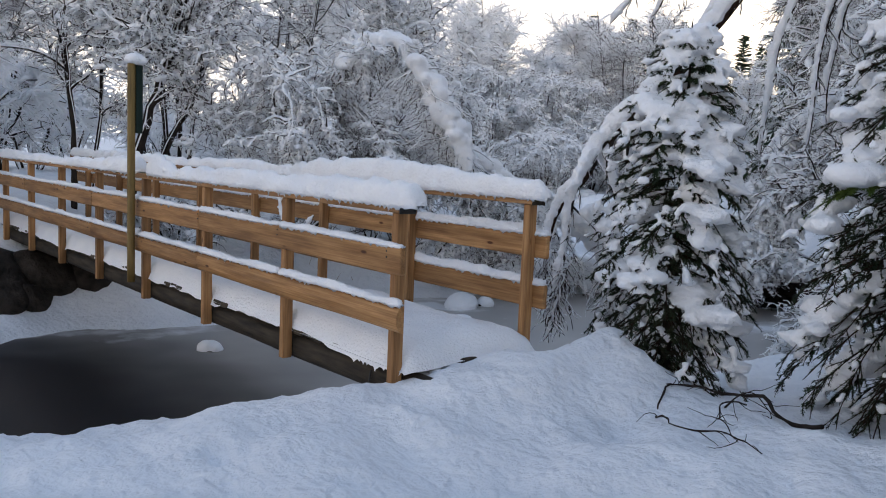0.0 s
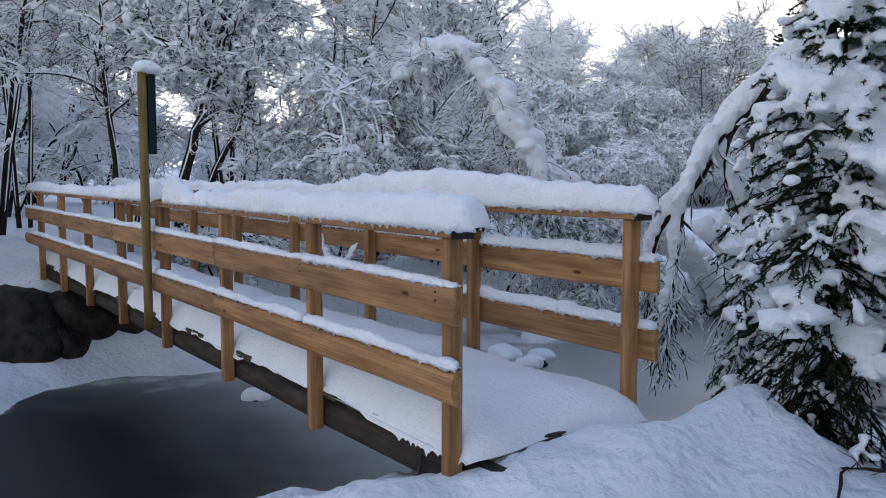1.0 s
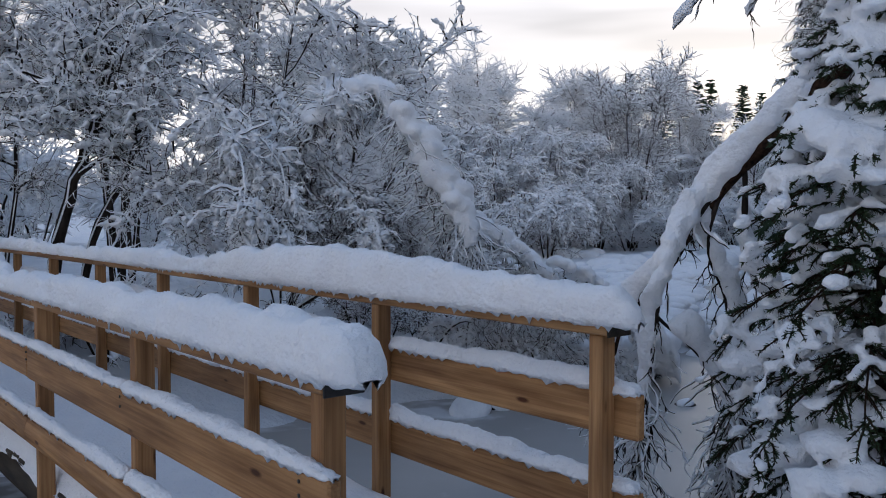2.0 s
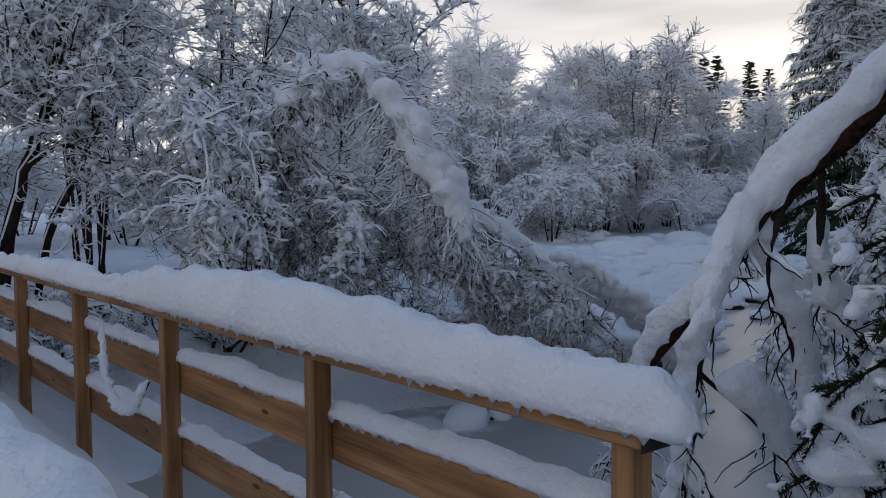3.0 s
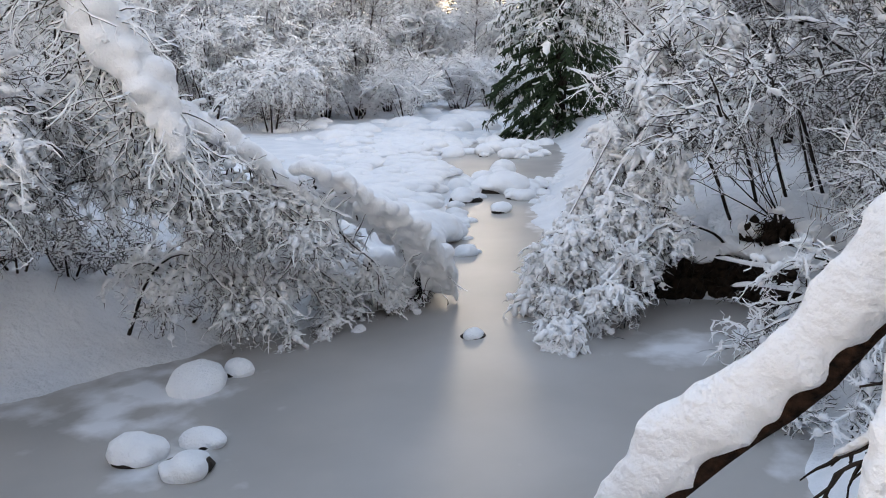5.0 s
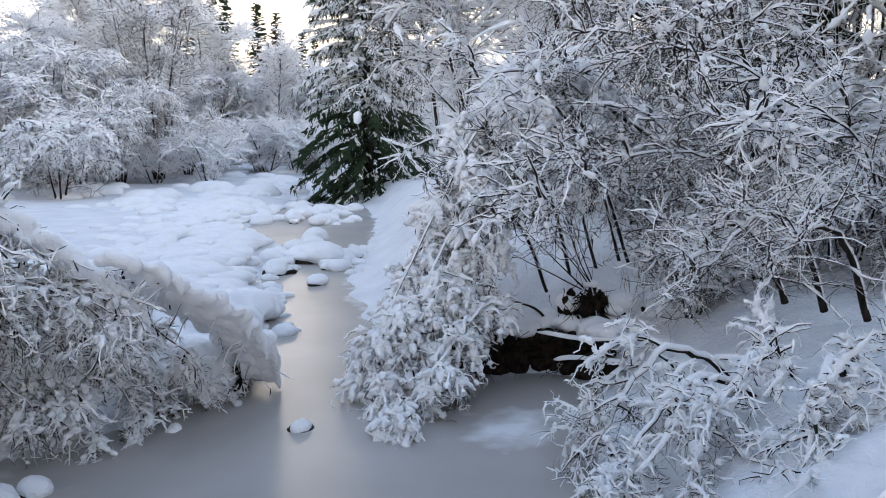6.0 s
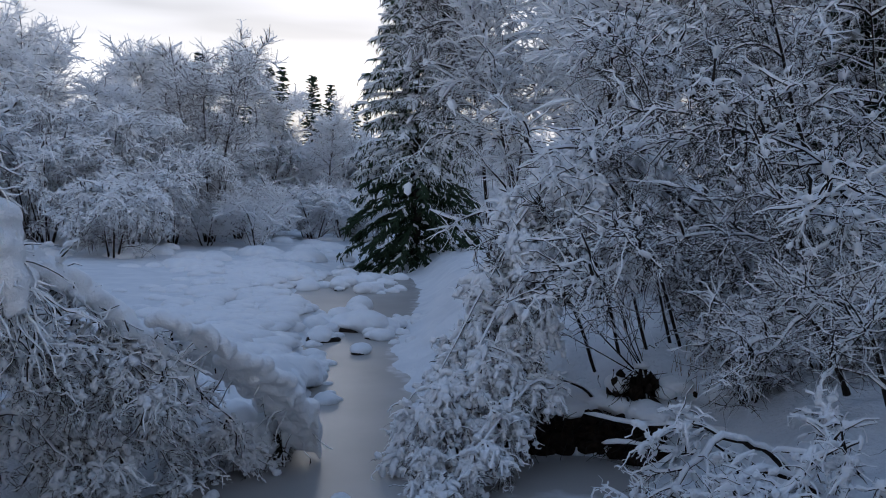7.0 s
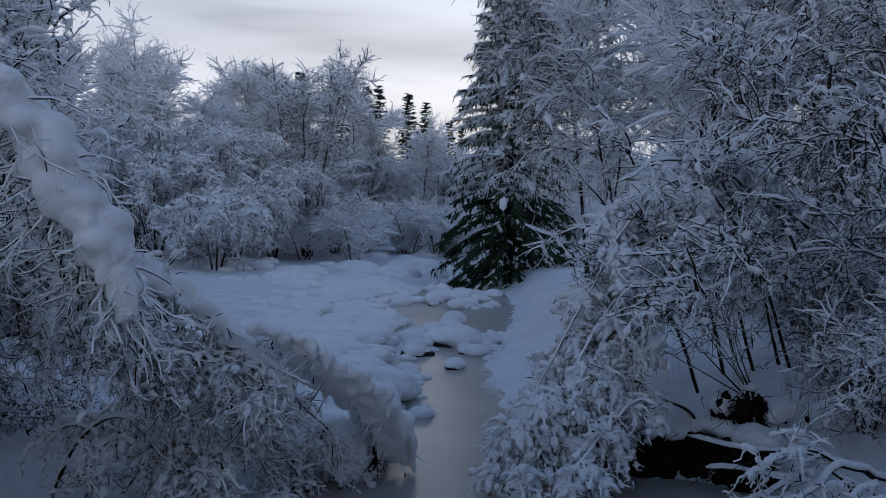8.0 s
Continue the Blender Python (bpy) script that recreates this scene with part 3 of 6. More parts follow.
def snow_loaf(name, x, half, z, y0, y1, tops, rng, label, ragged=0.012, spacing=0.016, sag=0.010, end=0.14):
    """A long roll of snow along y; tops gives heights as rows of (y, height, extra half-width)."""
    n = int((y1 - y0) / spacing) + 2
    ys = np.linspace(y0, y1, n)
    ty = np.array(tops)
    h = np.interp(ys, ty[:, 0], ty[:, 1])
    w = half + np.interp(ys, ty[:, 0], ty[:, 2])
    for _ in range(6):
        h = np.convolve(np.pad(h, 2, "edge"), np.ones(5) / 5, "valid")
        w = np.convolve(np.pad(w, 2, "edge"), np.ones(5) / 5, "valid")
    # rounded ends
    e = np.clip(np.minimum(ys - y0, y1 - ys) / end, 0, 1)
    e = np.sqrt(1 - (1 - e) ** 2)
    c = 21
    a = np.linspace(-0.16 * np.pi, 1.16 * np.pi, c)
    ca, sa = np.cos(a), np.sin(a)
    ca = np.sign(ca) * np.abs(ca) ** 0.9
    P = np.empty((n, c + 2, 3))
    B = P[:, :c]
    B[..., 0] = x + ca[None] * (w * (0.25 + 0.75 * e))[:, None]
    B[..., 1] = ys[:, None]
    up = np.where(sa > 0, np.abs(sa) ** 0.9, 0)
    B[..., 2] = z + up[None] * (h * (0.12 + 0.88 * e))[:, None] + np.where(sa < 0, -1, 0)[None] * sag
    # uneven, crumbly body and ragged lower edges
    rough = min(1.0, float(h.mean()) / 0.1)
    out = np.stack((np.broadcast_to(ca[None], (n, c)), np.zeros((n, c)), np.broadcast_to(np.abs(sa)[None], (n, c))), -1)
    crumb = rough * (wave(B, 0.9, 1) * 0.014 + wave(B, 2.6, 2) * 0.011 + wave(B, 6.0, 5) * 0.010 + wave(B, 13.0, 3) * 0.0065) + rng.normal(0, 0.0022, (n, c))
    B += out * (crumb * (up[None] > 0.05))[..., None]
    rag = np.abs(rng.normal(0, ragged, n)) * (0.3 + 0.7 * (wave(np.stack((ys, ys * 0, ys * 0), -1), 1.6, 3) > 0))
    B[:, 0, 2] -= rag
    B[:, c - 1, 2] -= np.abs(rng.normal(0, ragged, n))
    P[:, c] = np.stack((np.full(n, x - half * 0.6), ys, np.full(n, z + 0.003)), -1)
    P[:, c + 1] = np.stack((np.full(n, x + half * 0.6), ys, np.full(n, z + 0.003)), -1)
    k = c + 2
    i, j = np.meshgrid(np.arange(n - 1), np.arange(k), indexing="ij")
    j2 = (j + 1) % k
    q = np.stack((i * k + j, i * k + j2, (i + 1) * k + j2, (i + 1) * k + j), -1).reshape(-1, 4)
    c = np.arange(k)
    tris = np.vstack((np.stack((np.full(k, n * k), (c + 1) % k, c), -1), np.stack((np.full(k, n * k + 1), (n - 1) * k + c, (n - 1) * k + (c + 1) % k), -1)))
    m = Mesh()
    m.add(np.vstack((P.reshape(-1, 3), P[0, :-2].mean(0), P[-1, :-2].mean(0))), q, tris)
    return tagged(put(name, m, SNOW), label, "snow")


def make_bridge_snow():
    rng = np.random.RandomState(11)
    snow_loaf("snow_ridge", XL, 0.066, TOP_L + 0.05, -0.19, 4.26, [(-0.2, 0.135, 0.02), (0.3, 0.14, 0.014), (1.0, 0.135, 0.008), (2.0, 0.13, 0.008), (3.3, 0.11, 0.005), (3.7, 0.11, 0.005), (3.95, 0.19, 0.01), (4.15, 0.21, 0.01), (4.3, 0.19, 0)], rng, "thick rounded roll of snow on the handrail")
    snow_loaf("snow_ridge", XL, 0.07, TOP_L + 0.05, 4.46, 10.95, [(4.5, 0.15, 0.03), (5.3, 0.15, 0.02), (6.0, 0.09, 0.0), (8, 0.08, 0.0), (10.2, 0.12, 0.01), (11, 0.12, 0.01)], rng, "thin layer of snow on the far handrail", spacing=0.05)
    snow_loaf("snow_ridge", XR, 0.064, TOP_R + 0.05, -0.11, 10.95, [(-0.1, 0.13, 0.014), (0.5, 0.14, 0.014), (0.85, 0.185, 0.032), (1.3, 0.205, 0.034), (1.6, 0.205, 0.030), (1.85, 0.208, 0.022), (2.9, 0.185, 0.012), (3.4, 0.13, 0.006), (4.2, 0.12, 0.01), (6, 0.10, 0), (8, 0.10, 0), (11, 0.12, 0.01)], rng, "thick rounded roll of snow on the handrail")
    for x, ys in ((XL, POST_L), (XR, POST_R)):
        out = -1 if x == XL else 1
        lift = 0.0 if x == XL else 0.035
        for z, h in ((0.799 + lift, 0.030), (0.429 + lift, 0.038)):
            for a, b in zip([ys[0] - 0.14] + ys[1:], ys[1:] + [ys[-1] + 0.7]):
                hh = h + (0.022 if x == XR else 0)
                wide = 0.030 if x == XL else 0.040
                snow_loaf("snow_strip", x + out * 0.064, wide, z, a + 0.005, b - 0.005, [(c, hh * rng.uniform(0.6, 1.35), rng.uniform(-0.004, 0.008)) for c in np.linspace(a, b, 9)], rng, "narrow strip of snow along a rail board", 0.010, spacing=0.025, sag=0.008, end=0.03)
    # the snow on the deck
    n, k = 150, 23
    ys = np.concatenate((np.linspace(-0.06, 0.55, 40), np.linspace(0.58, 11.0, n - 40)))
    u = np.linspace(-1, 1, k)
    gx = 0.62 + u[None] * (0.60 + 0.02 * wave(np.stack((ys, ys * 0, ys * 0), -1), 1.3, 2))[:, None]
    gy = np.broadcast_to(ys[:, None], (n, k)).copy()
    P = np.stack((gx, gy, np.zeros_like(gx)), -1)
    side = np.sqrt(np.clip(1 - np.abs(u) ** 6, 0, 1))
    front = np.clip((ys + 0.06) / 0.26, 0, 1)
    front = np.sqrt(1 - (1 - front) ** 2)
    P[..., 2] = -0.03 + 0.17 * side[None] * front[:, None] + 0.02 * wave(P, 0.8, 1) * front[:, None] + 0.03 * (u[None] ** 2) * side[None] * front[:, None]
    P[..., 2] += (0.010 * wave(P, 2.2, 2) + 0.007 * wave(P, 5.0, 4)) * side[None] * front[:, None]
    P[..., 1] += 0.05 * wave(P, 1.1, 3) * (1 - step(ys, 0.0, 0.4))[:, None]
    P[:, 0, 2] -= np.abs(rng.normal(0, 0.012, n))
    P[:, -1, 2] -= np.abs(rng.normal(0, 0.012, n))
    bottom = P.copy()
    bottom[..., 2] = -0.03
    i, j = np.meshgrid(np.arange(n - 1), np.arange(k - 1), indexing="ij")
    q = np.stack((i * k + j, (i + 1) * k + j, (i + 1) * k + j + 1, i * k + j + 1), -1).reshape(-1, 4)
    m = Mesh()
    m.add(P.reshape(-1, 3), q)
    m.add(bottom.reshape(-1, 3), q[:, ::-1])
    f = np.arange(k - 1)
    m.add(np.vstack((P[0], bottom[0])), np.stack((f, f + 1, k + f + 1, k + f), -1))
    tagged(put("snow_cover", m, SNOW), "deep untouched snow covering the bridge deck", "snow")


make_bridge_snow()


def make_sign_pole():
    pole = thing("sign_post", "olive-brown wooden pole with a narrow dark green sign", "sign post", at=(0, 0, 0))
    x, y = -0.165, 4.36
    m = Mesh()
    zs = np.linspace(-0.06, 2.15, 12)
    tube(m, np.stack((np.full(12, x), np.full(12, y), zs), -1), np.full(12, 0.039), 14)
    put("pole", m, POLE_WOOD, pole)
    put("sign_board", box(Mesh(), (x + 0.040, y - 0.035, 1.46), (x + 0.105, y + 0.02, 2.14), 0.006), GREEN, pole, "dark green sign panel", smooth=False)
    rng = np.random.RandomState(2)
    m = Mesh()
    lumps(m, [(x + 0.03, y, 2.20), (x + 0.09, y, 2.19), (x - 0.01, y, 2.19)], np.array((0.10, 0.08, 0.075)), rng, (1, 1, 0.62), ICO3, 0.15)
    put("snow_cap", m, SNOW, pole, "small cap of snow")


make_sign_pole()


# ---- trees and bushes ----
def openness(p, reach=0.9, cell=0.3):
    """How open to falling snow points lie: 1 at the top of the crown, less below other twigs."""
    q = np.floor(p[:, :2] / cell).astype(int)
    q -= q.min(0)
    key = q[:, 0] * (q[:, 1].max() + 1) + q[:, 1]
    top = np.full(key.max() + 1, -1e9)
    np.maximum.at(top, key, p[:, 2])
    return np.clip(1 - (top[key] - p[:, 2]) / reach, 0, 1)


def snowy_tree(name, stems, seed, label, category="tree", limbs=(14, 1.6), shoots=(90, 0.8), fine=(900, 0.4), snow=0.02, twig=0.006, droop=0.06, up=0.5, low=0.25,
               clumps=0, clump=0.12, thick=0.04, group="", bark=None, lean=(0, 0, 0), wig=0.19, fine_steps=3, shoot_steps=5, full_shoots=True, bare=1, slim=0.75, heavy=0.3, shell=0.9, naked_share=0.22, dark=0.3, hem=None, fingers=None):
    """A tree or bush of given stems (rows of x, y, z, radius), limbs, shoots and fine twigs, all loaded with snow."""
    rng = np.random.RandomState(seed)
    root = thing(name, label, category, group)
    shoots = (int(shoots[0] * 1.25), shoots[1])
    stem_pts = []
    limb_all = []
    for s in stems:
        n = max(8, 4 * len(s))
        c = curve_points(s, n)
        c[:, 3] *= slim
        c[:, :3] += (0.012 + 0.5 * c[:, 3:4]) * rng.normal(0, 1, (n, 3)) * np.linspace(0, 1, n)[:, None]
        m = Mesh()
        tube(m, c[:, :3], c[:, 3], 7 if c[0, 3] > 0.03 else 5, lump=0.15)
        put("stem" if len(stems) > 1 else "trunk", m, bark or BARK, root)
        m = Mesh()
        snow_back(m, c[:, :3], c[:, 3] * 0.9, np.full(n, thick) * np.clip(c[:, 3] / c[0, 3], 0.5, 1), rng)
        put("stem_snow", m, SNOW, root, "ridge of snow on the stem")
        stem_pts.append(c)
        k = max(2, int(limbs[0] / len(stems)))
        f = rng.uniform(low, 1.0, k) ** 0.8 * (n - 1.001)
        i = f.astype(int)
        p0 = c[i, :3]
        tan = unit(c[np.minimum(i + 1, n - 1), :3] - c[np.maximum(i - 1, 0), :3])
        side = unit(rng.normal(0, 1, (k, 3)) * (1, 1, 0.5))
        d = tan * 0.55 + side * 0.85 + np.array((0, 0, up)) * rng.uniform(0.3, 1.2, (k, 1)) + np.array(lean)
        ln = limbs[1] * rng.uniform(0.5, 1.2, k) * (1.15 - 0.6 * f / n)
        limb_all.append((grow(p0, d, ln, 7, droop * 1.1, 0.14, rng), c[i, 3] * 0.33))
    lp = np.concatenate([a for a, b in limb_all])
    lr = np.clip(np.concatenate([b for a, b in limb_all]), twig * 1.4, 0.05)
    crown = Mesh()
    pieces(crown, lp, lr * 0.9 + snow * 0.4, lr * 0.6 + snow * 1.6, lr * 1.9, 0.3, rng, True, 0.5)
    # shoots grow from the limbs, fine twigs from both
    n = shoots[0]
    q, t = sprout(lp, n, rng, 0.1, 1.0)
    d = unit(t) * 0.7 + unit(rng.normal(0, 1, (n, 3))) * 0.85 + np.array((0, 0, up * 0.5)) + np.array(lean) * 0.5
    sp = grow(q, d, shoots[1] * rng.uniform(0.4, 1.3, n), shoot_steps, droop * 1.2, wig, rng)
    if hem:
        sp = sp[sp[:, -1, 2] > hem(sp[:, -1, 0]) + rng.normal(0, 0.10, n)]
        n = len(sp)
    o = openness(sp[:, 2], shell)
    load = np.where(rng.rand(n) < heavy * (0.4 + 0.9 * o), rng.uniform(1.4, 2.3, n), rng.uniform(0.6, 1.3, n)) * (0.35 + 0.95 * o * o)
    pieces(crown, sp, twig * 0.55 + snow * 0.31 * load, snow * 1.05 * load, twig * 1.5, 0.45, rng, full_shoots, 0.5, bare)
    n = fine[0]
    q, t = sprout(sp, int(n * 0.75), rng, 0.05, 1.0)
    q2, t2 = sprout(lp, n - int(n * 0.75), rng, 0.1, 1.0)
    q, t = np.concatenate((q, q2)), np.concatenate((t, t2))
    d = unit(t) * 0.6 + unit(rng.normal(0, 1, (n, 3))) * 0.9 + np.array((0, 0, up * 0.25)) + np.array(lean) * 0.3
    fp = grow(q, d, fine[1] * rng.uniform(0.35, 1.4, n), fine_steps, droop * 0.9, wig * 2.0, rng)
    if hem:
        fp = fp[fp[:, -1, 2] > hem(fp[:, -1, 0]) + rng.normal(-0.04, 0.08, n)]
        n = len(fp)
    spray = Mesh()
    o = openness(fp[:, 1], shell)
    naked = rng.rand(n) < naked_share * (1.8 - 1.5 * o)
    pieces(spray, fp[naked], twig * 0.45, twig * 0.4, twig * 0.5, 0.4, rng, False, 0.2, 1)
    spray.qm[-1] = np.ones_like(spray.qm[-1])
    flank = rng.rand(n) < dark * (1.7 - 1.2 * o)
    for sel, keel in ((~naked & ~flank, False), (~naked & flank, True)):
        if sel.any():
            k = int(sel.sum())
            load = (0.5 + 0.75 * o[sel]) * rng.uniform(0.6, 1.5, k)
            if keel:
                pieces(spray, fp[sel], twig * 0.5 + snow * 0.22 * load, snow * 0.6 * load, twig * 1.1, 0.35, rng, False, 0.5, 1, True)
            else:
                pieces(spray, fp[sel], twig * 0.3 + snow * 0.30 * load, snow * 0.72 * load, twig * 0.4, 0.35, rng, False, 0.5, 0)
    tagged(put("spray", spray, [RIME, TWIG], root, "fine twigs white with rime", smooth=False), kind="stuff")
    ob = put("branchwork", crown, [RIME, TWIG], root, "dark shoots loaded with snow")
    tagged(ob, kind="stuff")
    if clumps:
        m = Mesh()
        o = openness(sp[:, 2], shell)
        w = o + 0.08
        for count, lo, hi, size_lo, size_hi in ((clumps, 0.14, 0.30, 0.26, 0.5), (clumps, 0.07, 0.16, 0.14, 0.28)):
            row = rng.choice(len(sp), count, p=w / w.sum())
            start, span = rng.uniform(0.0, 0.75, count), rng.uniform(lo, hi, count)
            roll = []
            for j in range(6):
                far = np.minimum(start + span * j / 5, 0.999) * (sp.shape[1] - 1)
                i = far.astype(int)
                g = (far - i)[:, None]
                roll.append(sp[row, i] * (1 - g) + sp[row, i + 1] * g)
            size = clump * rng.uniform(size_lo, size_hi, count)
            pieces(m, np.stack(roll, 1), size, size * 1.1, size * 0.55, -1, rng, True, 0.28, 0)
        tagged(put("caught_snow", m, SNOW, root, "soft rolls of caught snow"), kind="stuff")
    if fingers:
        # rounded hanging fingers of snow on the outer boughs
        count, length, size = fingers
        pool = sp[rng.choice(len(sp), count * 3)]
        out = pool[np.argsort(-openness(pool[:, 2], shell * 0.6) + rng.uniform(0, 0.5, len(pool)))[:count]]
        d = unit(out[:, 3] - out[:, 1]) * (1, 1, 0.3) + rng.normal(0, 0.25, (count, 3)) + (0, 0, -0.15)
        hp = grow(out[:, 1], d, length * rng.uniform(0.4, 1.2, count), 8, 0.2, 0.3, rng)
        if hem:
            hp = hp[hp[:, -1, 2] > hem(hp[:, -1, 0])]
        r = size * rng.uniform(0.35, 1.15, len(hp))
        m = Mesh()
        pieces(m, hp, r, r * 1.25, r * 0.6, -1, rng, True, 0.22, 0)
        tagged(put("hanging_snow", m, SNOW, root, "rounded hanging fingers of snow"), kind="stuff")
    return root


G = ground_z


def melted(ob, voxel, rounds=3):
    r = ob.modifiers.new("melt_together", "REMESH")
    r.mode, r.voxel_size, r.use_smooth_shade = "VOXEL", voxel, True
    sm = ob.modifiers.new("soften", "SMOOTH")
    sm.iterations, sm.factor = rounds, 0.5
    return ob


def drape(name, line, seed, label, width=0.22, hang=0.5, twigs=420):
    """A broad blanket of snow over a bent bundle of twigs."""
    rng = np.random.RandomState(seed)
    root = thing(name, label, "snow-laden branch")
    c = curve_points([(*p, 0.05) for p in line], 26)
    m = Mesh()
    tan = unit(np.gradient(c[:, :3], axis=0))
    across = unit(np.cross(tan, (0.0, 0.0, 1.0)))
    run = np.linspace(0, 1, 26)
    swell = (0.75 + 0.35 * np.sin(np.pi * np.clip(run * 1.15 - 0.05, 0, 1))) * np.where(run > 0.85, 1 - 1.3 * (run - 0.85), 1)
    for off in (-0.75, -0.3, 0.2, 0.7):
        shape = width * (0.62 - 0.2 * abs(off)) * swell * (1 + 0.2 * np.sin(run * rng.uniform(12, 22) + rng.uniform(0, 6)))
        row = c[:, :3] + across * (off * width * swell)[:, None] - np.array((0, 0, 0.4 * width * off * off)) + rng.normal(0, 0.13 * width, (26, 3))
        lumps(m, row, shape, rng, (1.0, 1.0, 0.9), ICO2, 0.08)
    i = rng.randint(1, 22, 14)
    lumps(m, c[i, :3] + across[i] * (rng.uniform(-0.8, 0.8, 14) * width)[:, None] + (0, 0, 0.12 * width), width * rng.uniform(0.4, 0.62, 14), rng, (1.1, 1.0, 0.9), ICO2, 0.15)
    # soft lobes hanging from both edges
    n = 44
    i = (24.9 * rng.rand(n) ** 0.65).astype(int)
    edge = rng.choice((-0.8, 0.8), n)
    lobe = grow(c[i, :3] + across[i] * (edge * width)[:, None], across[i] * (0.5 * edge)[:, None] + tan[i] * 0.5 + (0, 0, -0.5), hang * rng.uniform(0.35, 0.9, n), 9, 0.2, 0.06, rng)
    for k in range(10):
        lumps(m, lobe[:, k], width * np.full(n, 0.34 - 0.02 * k), rng, (1, 1, 1), ICO1, 0.12)
    melted(put("snow_blanket", m, SNOW, root), 0.022, 6)
    m = Mesh()
    q, t = sprout(c[None, :, :3], twigs, rng, 0.0, 1.0)
    d = unit(rng.normal(0, 1, (twigs, 3)) * (1, 1, 0.3)) + (0, 0, -0.45)
    fp = grow(q - (0, 0, 0.3 * width), d, 1.5 * hang * rng.uniform(0.5, 1.3, twigs), 7, 0.14, 0.26, rng)
    pieces(m, fp, 0.013, 0.026, 0.007, 0.5, rng, True, 0.5)
    q, t = sprout(fp, 4 * twigs, rng, 0.3, 1.0)
    pieces(m, grow(q, unit(t) + rng.normal(0, 0.7, (4 * twigs, 3)), 0.17 * rng.uniform(0.5, 1.3, 4 * twigs), 3, 0.1, 0.3, rng), 0.009, 0.016, 0.004, 0.5, rng, False, 0.5, 0)
    tagged(put("hanging_twigwork", m, [RIME, TWIG], root, "hanging snowy twigs"), kind="stuff")
    m = Mesh()
    tube(m, c[:, :3] - (0, 0, width * 0.35), np.linspace(0.028, 0.008, 26), 6)
    put("stem", m, BARK, root)
    return root


def leaning_bush(name, roots, tips, seed, label, crown=1.0, **more):
    """Stems that rise from roots and arch over to the tips."""
    stems = []
    for (x, y, z), (a, b, c, h) in zip(roots, tips):
        stems.append([(x, y, z, 0.06), (x + (a - x) * 0.2, y + (b - y) * 0.2, z + (h - z) * 0.7, 0.05), (x + (a - x) * 0.5, y + (b - y) * 0.5, h, 0.04), (x + (a - x) * 0.8, y + (b - y) * 0.8, (h + c) / 2, 0.025), (a, b, c, 0.01)])
    return snowy_tree(name, stems, seed, label, "bush", **more)


# the willow bent over the pool on the far bank
def willow_stems():
    """Stems that fan out of one root and arch over, some high, some low, to the bank and the ice."""
    rng = np.random.RandomState(20)
    out = [[(4.7, 10.2, -0.6, 0.07), (4.8, 9.5, 1.2, 0.06), (5.0, 8.7, 2.5, 0.05), (5.4, 8.4, 3.3, 0.04), (6.0, 8.1, 3.4, 0.03), (6.15, 7.5, 2.8, 0.02), (6.2, 7.1, 2.0, 0.01)],
           [(4.9, 10.2, -0.6, 0.09), (5.5, 9.2, 0.25, 0.08), (6.3, 8.3, 0.75, 0.07), (7.1, 7.8, 0.8, 0.05), (7.8, 7.5, 0.3, 0.03), (8.3, 7.3, -0.4, 0.012)],
           [(5.1, 10.1, -0.6, 0.06), (5.8, 9.0, 1.2, 0.05), (6.6, 8.1, 1.8, 0.045), (7.6, 7.5, 1.2, 0.04), (8.7, 7.1, 0.3, 0.03), (10.0, 6.95, -0.8, 0.012)]]
    for k in range(18):
        f = max(0, k - 3) / 14
        x0, y0 = 4.5 + 1.2 * rng.rand() - (0.7 if k < 3 else 0), 9.9 + 0.6 * rng.rand()
        x1, y1 = 4.6 + 4.4 * f + rng.normal(0, 0.15) - (0.4 * (3 - k) if k < 3 else 0), 8.1 - 1.0 * f + rng.normal(0, 0.25)
        top = (3.0 - 1.9 * f) * rng.uniform(0.75, 1.08)
        end = np.interp(x1, (4.5, 6.5, 8.0, 9.5), (0.9, 0.6, 0.0, -0.8))
        xm, ym = x0 + (x1 - x0) * 0.45, y0 + (y1 - y0) * 0.4
        limb, g = out[k % 3], rng.uniform(0.45, 1.0)
        x0, y0, z0 = (limb[0][j] * (1 - g) + limb[1][j] * g for j in range(3))
        out.append([(x0, y0, z0, 0.04), (x0 * 0.6 + xm * 0.4, y0 * 0.6 + ym * 0.4, max(top * 0.45, z0 + 0.15), 0.036), (xm, ym, top, 0.034), (x0 * 0.15 + x1 * 0.85, y0 * 0.15 + y1 * 0.85, top * 0.55 + end * 0.45, 0.022), (x1, y1, end, 0.010)])
    return out


def willow_hem(x):
    """How low the hanging twigs reach."""
    return np.interp(x, (4.0, 4.8, 5.8, 6.8, 7.8, 9.0, 10.2), (-0.75, -0.5, 0.05, 0.0, -0.55, -1.05, -1.4))


snowy_tree("arched_willow", willow_stems(), 21, "bent willow arching over the pool, heavily loaded with snow", "willow", limbs=(300, 0.75), shoots=(4600, 0.46), fine=(23000, 0.15), snow=0.021, twig=0.0055, droop=0.20, up=0.2, low=0.15,
           clumps=3600, clump=0.11, fingers=(1100, 0.17, 0.042), thick=0.04, wig=0.40, slim=0.42, dark=0.1, naked_share=0.09, heavy=0.25, shell=1.5, hem=willow_hem)


